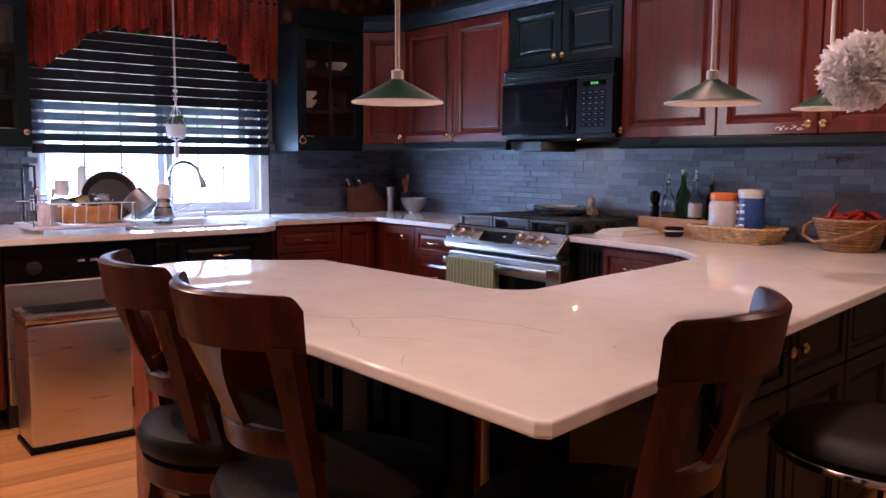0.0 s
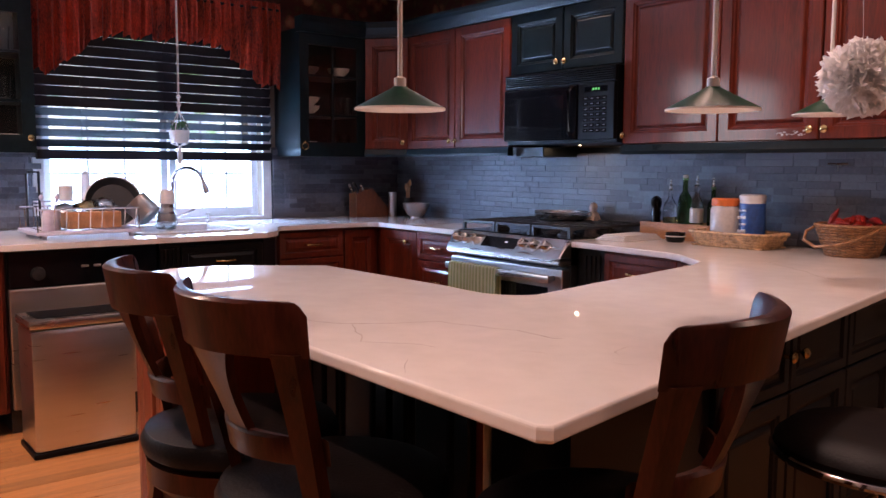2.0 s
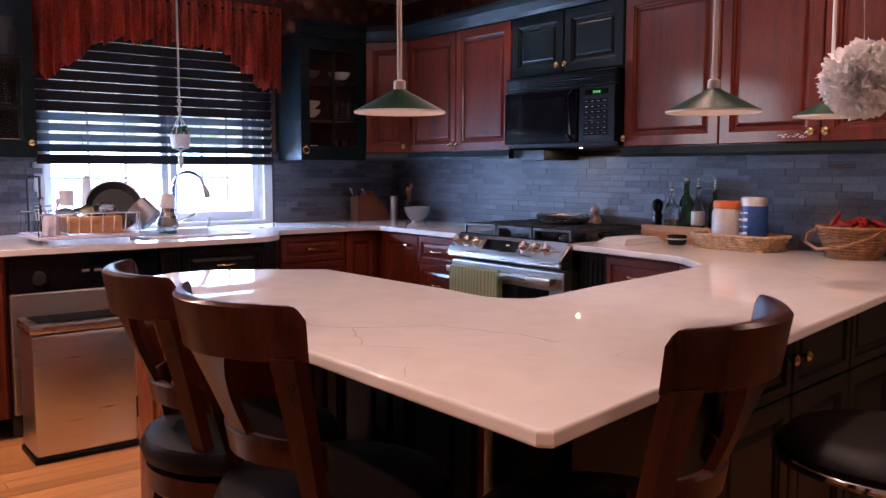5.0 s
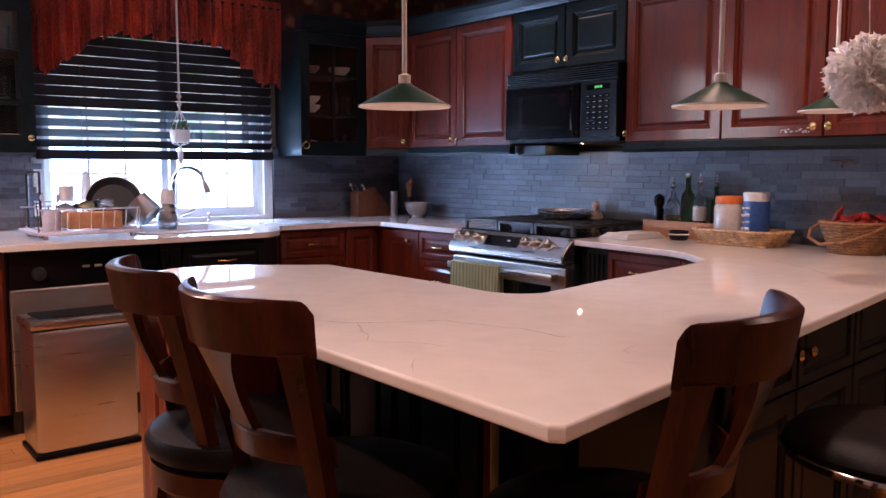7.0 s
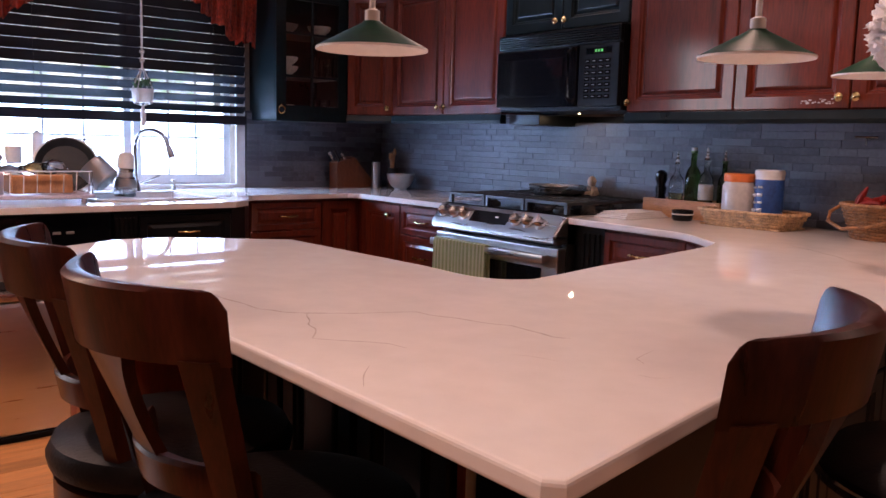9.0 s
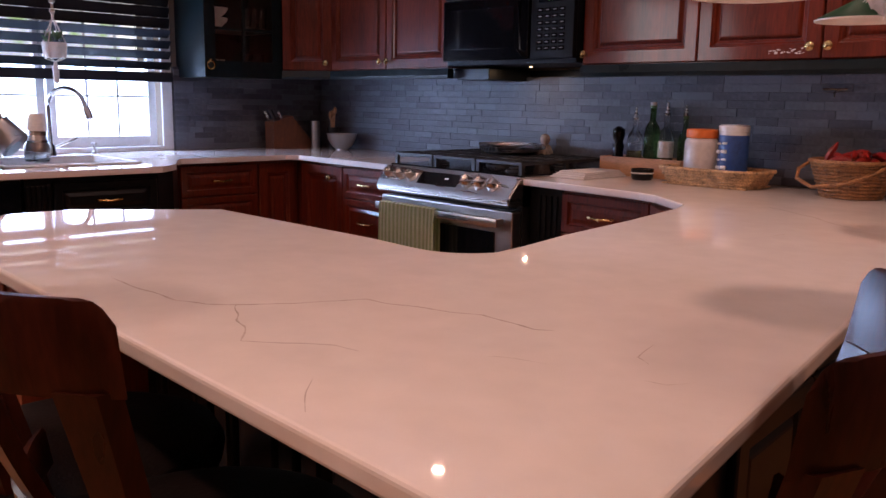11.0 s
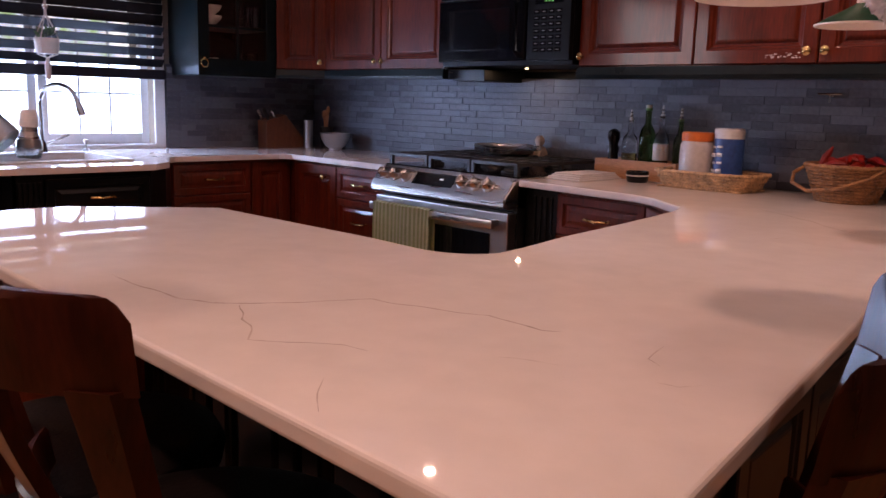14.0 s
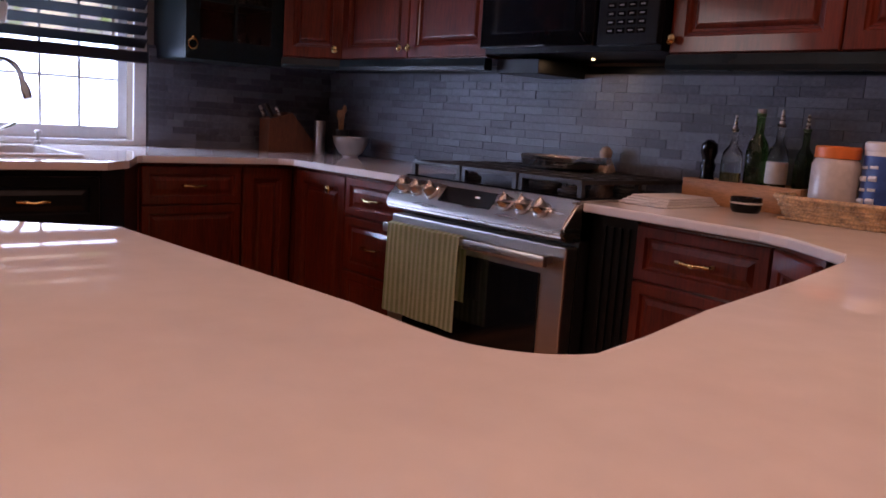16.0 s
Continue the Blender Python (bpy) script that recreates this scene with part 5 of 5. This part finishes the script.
for k, (dx, dy, m) in enumerate(((0.0, 0.0, STEELH), (0.05, 0.09, BRASS), (0.02, 0.17, STEELH), (-0.02, 0.06, CLEAR), (0.03, 0.13, CLEAR))):
    turned("drying_lid", ((0, 0.03), (0.02, 0.028), (0.050, 0.004), (0.052, 0.0), (0.049, 0.0), (0, 0.024)), (0.47 + dx * 0.5, -2.34 + dy, CT + 0.120 + 0.012 * (k % 3)), (0.3 - 0.1 * k, 0.2, 0.9), m, "small lid or bowl drying in the rack", "lid", 20)

# hanging planter
hp = thing("hanging_planter", (0.08, -1.652, 1.372), "small white planter hung on a macrame cord", "planter")
px, py = 0.06, -1.650
bm = bm_new()
lathe(bm, ((0, 1.352), (0.040, 1.352), (0.048, 1.362), (0.054, 1.420), (0.050, 1.420), (0.044, 1.366), (0, 1.36)), (px, py, 0), 24)
part("pot", bm, CERAMIC, hp, "", True)
bm = bm_new()
tube(bm, [(px, py, 1.60), (px + 0.003, py, 1.9), (px, py, CZ)], 0.0055, 8)
lathe(bm, ((0, 1.585), (0.012, 1.593), (0.013, 1.602), (0, 1.612)), (px, py, 0), 10)
lathe(bm, ((0, 1.54), (0.011, 1.55), (0.012, 1.56), (0, 1.57)), (px, py, 0), 10)
tube(bm, [(px, py, 1.61), (px, py, 1.52)], 0.006, 8)
part("cord", bm, CORD, hp, "white macrame cord", True)
for k in range(4):
    a = math.pi / 4 + k * math.pi / 2
    bm = bm_new()
    tube(bm, [(px, py, 1.53), (px + 0.03 * math.cos(a), py + 0.03 * math.sin(a), 1.47), (px + 0.056 * math.cos(a), py + 0.056 * math.sin(a), 1.41), (px + 0.046 * math.cos(a), py + 0.046 * math.sin(a), 1.35), (px, py, 1.335)], 0.003, 6)
    part("strand", bm, CORD, hp, "", True)
bm = bm_new()
lathe(bm, ((0, 1.235), (0.012, 1.245), (0.014, 1.30), (0.006, 1.335), (0, 1.34)), (px, py, 0), 10)
part("tassel", bm, CORD, hp, "", True)
random.seed(5)
bm = bm_new()
for k in range(34):
    a, e = random.uniform(0, 6.28), random.uniform(0.2, 1.2)
    d = Vector((math.cos(a) * math.cos(e), math.sin(a) * math.cos(e), math.sin(e)))
    c = Vector((px, py, 1.41)) + d * random.uniform(0.02, 0.05)
    s = d.orthogonal().normalized() * 0.008
    bm.faces.new([bm.verts.new(p) for p in (c, c + d * 0.015 + s, c + d * 0.035, c + d * 0.015 - s)])
part("leaves", bm, LEAF, hp)

# ---- things on the back counter ----
kn = thing("knife_block", (-0.06, -0.36, CT), "dark wooden knife block with knives in the corner", "knife block")
bm = bm_new()
sec = [(-0.49, CT), (-0.22, CT), (-0.22, CT + 0.02), (-0.37, CT + 0.185), (-0.49, CT + 0.15)]
a, b = ring(bm, [(-0.09, y, z) for y, z in sec]), ring(bm, [(0.0, y, z) for y, z in sec])
bridge(bm, a, b)
bm.faces.new(a)
bm.faces.new(list(reversed(b)))
part("block", bm, BLOCKW, kn)
for k in range(4):
    bm = bm_new()
    p = Vector((-0.075 + 0.02 * k, -0.47 + 0.03 * (k % 3), CT + 0.155))
    d = Vector((0, -0.45, 0.8)).normalized()
    tube(bm, [p, p + d * (0.06 + 0.012 * (k % 2))], 0.008, 8)
    part("knife_handle", bm, BLACKM if k % 2 else STEELH, kn, "", True)
cn_ = thing("utensil_canister", (0.03, -0.23, CT), "slim stainless steel canister with wooden tools", "canister")
bm = bm_new()
lathe(bm, ((0, CT), (0.026, CT), (0.026, CT + 0.155), (0.024, CT + 0.155), (0.024, CT + 0.01), (0, CT + 0.01)), (0.03, -0.235, 0), 24)
part("cylinder", bm, STEEL, cn_, "", True)
cr = thing("tool_crock", (0.07, -0.13, CT), "dark crock holding wooden spoons", "crock")
bm = bm_new()
lathe(bm, ((0, CT), (0.034, CT), (0.038, CT + 0.12), (0.034, CT + 0.12), (0.031, CT + 0.01), (0, CT + 0.01)), (0.07, -0.14, 0), 20)
part("pot", bm, BLACKM, cr, "", True)
for dx, dy, h in ((0.01, 0.0, 0.21), (-0.012, 0.008, 0.19), (0.006, -0.012, 0.185)):
    bm = bm_new()
    tube(bm, [(0.07, -0.14, CT + 0.02), (0.07 + dx * 2, -0.14 + dy * 2, CT + h)], 0.005, 6)
    lathe(bm, ((0, -0.025), (0.012, 0), (0.009, 0.02), (0, 0.03)), (0.07 + dx * 2.1, -0.14 + dy * 2.1, CT + h), 10)
    part("spoon", bm, PINE, cr, "", True)
dish("mixing_bowl", ((0, 0), (0.036, 0), (0.036, 0.008), (0.055, 0.02), (0.078, 0.06), (0.082, 0.088), (0.087, 0.090), (0.083, 0.091), (0.076, 0.06), (0.05, 0.022), (0, 0.014)), (0.225, -0.19, CT), STEEL, "stainless steel mixing bowl on the counter", "bowl", 36)

# folded cloth
bm = bm_new()
for k in range(4):
    box(bm, 1.99 + 0.006 * k, 2.15 - 0.004 * k, -0.50 + 0.01 * k, -0.225 - 0.008 * k, CT + 0.0005 + 0.0065 * k, CT + 0.0065 + 0.0065 * k, 0.0028)
for v_ in bm.verts:
    v_.co += Vector((noise.noise(v_.co * 18), noise.noise(v_.co * 18 + Vector((3, 3, 3))), 0)) * 0.006
fold = solid("folded_cloth", bm, CLOTH, "folded white kitchen cloth beside the range", "cloth", smooth=True)

# bottle box
BXZ = CT
bx = thing("bottle_box", (2.15, -0.13, CT), "pine box holding bottles against the backsplash", "box")
bm = bm_new()
box(bm, 2.005, 2.375, -0.206, -0.194, CT, CT + 0.074, 0.002)
part("front_board", bm, PINE, bx)
bm = bm_new()
box(bm, 2.005, 2.375, -0.072, -0.060, CT, CT + 0.074, 0.002)
part("back_board", bm, PINE, bx)
for x in (2.005, 2.363):
    bm = bm_new()
    box(bm, x, x + 0.012, -0.194, -0.072, CT, CT + 0.074, 0.002)
    part("end_board", bm, PINE, bx)
bm = bm_new()
box(bm, 2.017, 2.363, -0.194, -0.072, CT, CT + 0.028)
part("bottom", bm, PINE, bx)
Z = CT + 0.029


def bottle(name, x, y, r, h, neck, glassm, fill, label, stopper, cap=None):
    t = thing(name, (x, y, Z), label, "bottle")
    bm = bm_new()
    lathe(bm, ((0, 0.004), (r * 0.9, 0), (r, 0.006), (r, h * 0.55), (r * 0.85, h * 0.66), (neck, h * 0.76), (neck, h * 0.97), (neck * 1.25, h * 0.98), (neck * 1.2, h), (neck * 0.7, h)), (x, y, Z), 24)
    body = part("glass", bm, glassm, t, "", True)
    if fill:
        bm = bm_new()
        lathe(bm, ((0, 0.008), (r * 0.86, 0.008), (r * 0.88, h * fill), (0, h * fill)), (x, y, Z), 20)
        part("oil", bm, OIL, body, "yellow oil", True)
    bm = bm_new()
    if stopper == "cork":
        lathe(bm, ((0, h - 0.01), (neck * 0.8, h - 0.01), (neck * 1.1, h + 0.012), (0, h + 0.014)), (x, y, Z), 14)
        part("stopper", bm, CERAMIC, t, "pale cork stopper", True)
    else:
        lathe(bm, ((0, h - 0.01), (neck, h - 0.01), (neck * 0.6, h + 0.012), (neck * 0.35, h + 0.04), (0, h + 0.042)), (x, y, Z), 14)
        part("pourer", bm, STEELH, t, "steel pourer", True)
    return t


bottle("oil_bottle", 2.120, -0.135, 0.031, 0.200, 0.010, CLEAR, 0.35, "clear glass oil bottle with a steel pourer", "pourer")
bottle("green_bottle", 2.195, -0.13, 0.032, 0.248, 0.012, GREENB, 0, "tall dark green glass bottle with cork", "cork")
wb_ = bottle("vinegar_bottle", 2.262, -0.135, 0.029, 0.220, 0.011, CLEAR, 0.45, "clear bottle of oil with a paper label and pourer", "pourer")
bm = bm_new()
lathe(bm, ((0.0296, 0.05), (0.0302, 0.052), (0.0302, 0.11), (0.0296, 0.112)), (2.262, -0.135, Z), 24)
part("paper_label", bm, CERAMIC, wb_, "cream paper label", True)
bottle("dark_bottle", 2.322, -0.10, 0.026, 0.21, 0.010, GREENB, 0, "small dark bottle behind the others", "pourer")
turned("pepper_mill", ((0, 0), (0.028, 0), (0.029, 0.02), (0.020, 0.055), (0.024, 0.085), (0.018, 0.10), (0.026, 0.125), (0.024, 0.15), (0.010, 0.162), (0, 0.164)), (2.042, -0.135, Z), (0, 0, 1), BLACK, "black turned pepper mill", "pepper mill", 24)
# tray and its things
ty = thing("wicker_tray", (2.42, -0.30, CT), "pale woven wicker tray on the counter", "tray")
tx, tyc, ta, tb = 2.545, -0.252, 0.166, 0.095
for k in range(6):
    bm = bm_new()
    pts = []
    for i in range(72):
        a = 2 * math.pi * i / 72
        ca, sa = math.cos(a), math.sin(a)
        f = (abs(ca) ** 4 + abs(sa) ** 4) ** -0.25
        w = 0.97 + 0.034 * k + 0.012 * math.sin(i * math.pi / 2 + k * math.pi)
        pts.append((tx + ta * ca * f * w, tyc + tb * sa * f * w, CT + 0.006 + 0.0105 * k))
    tube(bm, pts, 0.0055 if k < 5 else 0.0075, 6, True)
    part("weave", bm, WICKER, ty, "", True)
bm = bm_new()
box(bm, tx - ta + 0.005, tx + ta - 0.005, tyc - tb + 0.005, tyc + tb - 0.005, CT + 0.001, CT + 0.007, 0.002)
part("tray_bottom", bm, WICKER, ty)
TZ = CT + 0.0075
jr = thing("sugar_jar", (2.375, -0.32, TZ), "frosted jar with an orange lid", "jar")
bm = bm_new()
lathe(bm, ((0, 0), (0.056, 0), (0.060, 0.01), (0.060, 0.142), (0.052, 0.158), (0, 0.158)), (2.475, -0.240, TZ), 32)
part("glass", bm, FROST, jr, "", True)
bm = bm_new()
lathe(bm, ((0, 0.1585), (0.055, 0.1585), (0.056, 0.162), (0.056, 0.186), (0.052, 0.190), (0, 0.191)), (2.475, -0.240, TZ), 32)
part("lid", bm, ORANGE, jr, "orange screw lid", True)
tbx = thing("wipes_tub", (2.49, -0.31, TZ), "white plastic tub with a blue label", "tub")
bm = bm_new()
lathe(bm, ((0, 0), (0.049, 0), (0.051, 0.004), (0.051, 0.184), (0, 0.184)), (2.588, -0.222, TZ), 32)
part("canister", bm, WHITE, tbx, "", True)
bm = bm_new()
lathe(bm, ((0.0513, 0.008), (0.0518, 0.01), (0.0518, 0.170), (0.0513, 0.172)), (2.588, -0.222, TZ), 32)
lb = part("label_wrap", bm, BLUE, tbx, "dark blue label", True)
for k in range(5):
    for s in (-1, 1):
        bm = bm_new()
        a0 = -2.15 + s * 0.28
        pts = [(2.588 + 0.0522 * math.cos(a0 + 0.06 * i), -0.222 + 0.0522 * math.sin(a0 + 0.06 * i), TZ + 0.030 + 0.028 * k + (0.002 if s > 0 else 0)) for i in range(7)]
        tube(bm, pts, 0.0075 if k % 2 else 0.0045, 6)
        part("print_bar", bm, WHITE, lb)
bm = bm_new()
lathe(bm, ((0, 0.1845), (0.052, 0.1845), (0.053, 0.188), (0.053, 0.203), (0.047, 0.208), (0, 0.208)), (2.588, -0.222, TZ), 32)
part("cap", bm, WHITE, tbx, "white cap", True)
bm = bm_new()
box(bm, -0.025, 0.025, -0.012, 0.012, 0, 0.03, 0.005, Matrix.Translation((2.655, -0.300, TZ + 0.001)) @ Matrix.Rotation(0.5, 4, "Z"))
solid("black_gadget", bm, RUBBER, "small black gadget lying in the tray", "gadget")
sb = thing("small_black_bowl", (2.205, -0.36, CT), "small black ramekin with a pale stripe", "bowl")
bm = bm_new()
lathe(bm, ((0, 0), (0.036, 0), (0.041, 0.01), (0.043, 0.042), (0.040, 0.042), (0.036, 0.01), (0, 0.008)), (2.262, -0.285, CT), 28)
part("dish", bm, BLACK, sb, "", True)
bm = bm_new()
lathe(bm, ((0.0426, 0.024), (0.0434, 0.025), (0.0434, 0.028), (0.0428, 0.029)), (2.262, -0.285, CT), 28)
part("stripe", bm, CERAMIC, sb, "", True)
# basket of peppers
bk = thing("pepper_basket", (2.97, -0.33, CT), "round brown wicker basket full of red peppers", "basket")
bx_, by_ = 3.005, -0.235
for k in range(11):
    bm = bm_new()
    r = 0.088 + 0.0036 * k
    pts = [(bx_ + r * (1 + 0.022 * math.sin(i * math.pi / 2 + k * math.pi)) * math.cos(2 * math.pi * i / 80), by_ + r * (1 + 0.022 * math.sin(i * math.pi / 2 + k * math.pi)) * math.sin(2 * math.pi * i / 80), CT + 0.006 + 0.0108 * k) for i in range(80)]
    tube(bm, pts, 0.0055 if k < 10 else 0.008, 6, True)
    part("weave", bm, WICKERD, bk, "", True)
for k in range(20):
    a = 2 * math.pi * k / 20
    bm = bm_new()
    tube(bm, [(bx_ + 0.087 * math.cos(a), by_ + 0.087 * math.sin(a), CT + 0.002), (bx_ + 0.125 * math.cos(a), by_ + 0.125 * math.sin(a), CT + 0.118)], 0.003, 5)
    part("stake", bm, WICKERD, bk)
bm = bm_new()
lathe(bm, ((0, 0.001), (0.089, 0.001), (0.089, 0.006), (0, 0.007)), (bx_, by_, CT), 24)
part("basket_bottom", bm, WICKERD, bk)
bm = bm_new()
tube(bm, [(bx_ - 0.122, by_ - 0.02, CT + 0.112), (bx_ - 0.152, by_ - 0.05, CT + 0.085), (bx_ - 0.140, by_ - 0.085, CT + 0.055), (bx_ - 0.07, by_ - 0.135, CT + 0.036), (bx_ + 0.03, by_ - 0.142, CT + 0.052), (bx_ + 0.10, by_ - 0.10, CT + 0.085), (bx_ + 0.122, by_ - 0.04, CT + 0.112)], 0.006, 8)
part("handle", bm, WICKERD, bk, "", True)
random.seed(11)
for k in range(16):
    a, r = random.uniform(0, 6.28), random.uniform(0.0, 0.085)
    p = Vector((bx_ + r * math.cos(a), by_ + r * math.sin(a), CT + 0.112 + random.uniform(0, 0.025)))
    d = Vector((random.uniform(-1, 1), random.uniform(-1, 1), random.uniform(-0.1, 0.35))).normalized()
    if k == 0:
        p, d = Vector((bx_ - 0.07, by_ - 0.01, CT + 0.135)), Vector((0.35, 0.1, 0.9)).normalized()
    bm = bm_new()
    pts = [p + d * (0.022 * i - 0.04) + Vector((0, 0, 0.006 * math.sin(i * 1.2))) for i in range(5)]
    tube(bm, pts, 0.01, 8, radii=(0.005, 0.011, 0.012, 0.009, 0.003))
    tagged(part("red_pepper", bm, RED, None, "", True), "dried red pepper in the wicker basket", "pepper", "peppers in the basket")
# outlet and hook on the backsplash
bm = bm_new()
tube(bm, [(2.86, -0.052, 1.245), (2.86, -0.075, 1.25), (2.86, -0.075, 1.225)], 0.003, 6)
tube(bm, [(2.82, -0.075, 1.252), (2.90, -0.075, 1.252)], 0.0035, 6)
solid("wall_hook", bm, STEELH, "small steel hook bar on the backsplash", "hook", smooth=True)

# trim rings of the ceiling cans and of the added fill lamps
for lx, ly in CANS_AND_FILLS:
    cnl = thing("ceiling_can_trim", (lx, ly, CZ), "round recessed ceiling lamp with white trim, mostly unseen ones added for fill", "ceiling lamp", "recessed ceiling lamps", "structure")
    bm = bm_new()
    lathe(bm, ((0.062, -0.002), (0.078, -0.002), (0.080, -0.008), (0.066, -0.011), (0.062, -0.002)), (lx, ly, CZ), 28)
    part("trim_ring", bm, WHITE, cnl, "", True)

# ---- pieces: slate and planks ----
backsplash("backsplash_range", (WX, BY, 0), (1, 0, 0), 0, 3.58, CT + 0.001, UB - 0.032)
backsplash("backsplash_window", (WX + 0.026, -0.985, 0), (0, 1, 0), 90, 0.93, CT + 0.001, 1.345)
backsplash("backsplash_left", (WX + 0.026, -3.0, 0), (0, 1, 0), 90, 0.665, CT + 0.001, 1.345)
random.seed(21)
planks = bpy.data.objects["floor"]
meshes = []
for ln in (1.0, 1.4, 1.8):
    bm = bm_new()
    box(bm, 0.0006, 0.0814, 0.0006, ln - 0.0006, -0.006, 0.0, 0)
    for vert in bm.verts:
        vert.co *= S
    me = bpy.data.meshes.new("oak_strip")
    bm.to_mesh(me)
    bm.free()
    me.materials.append(OAK)
    meshes.append((ln, me))
x = 0.66
while x < 6.0:
    y = -6.1 + random.uniform(-0.9, 0)
    while y < (-1.0 if x < 2.7 else -1.6):
        ln, me = random.choice(meshes)
        ob = new("oak_plank", me)
        ob.matrix_basis = Matrix.Translation(W(x, y, FLOOR - random.uniform(0, 0.0006)))
        ob.parent = planks
        y += ln
    x += 0.082
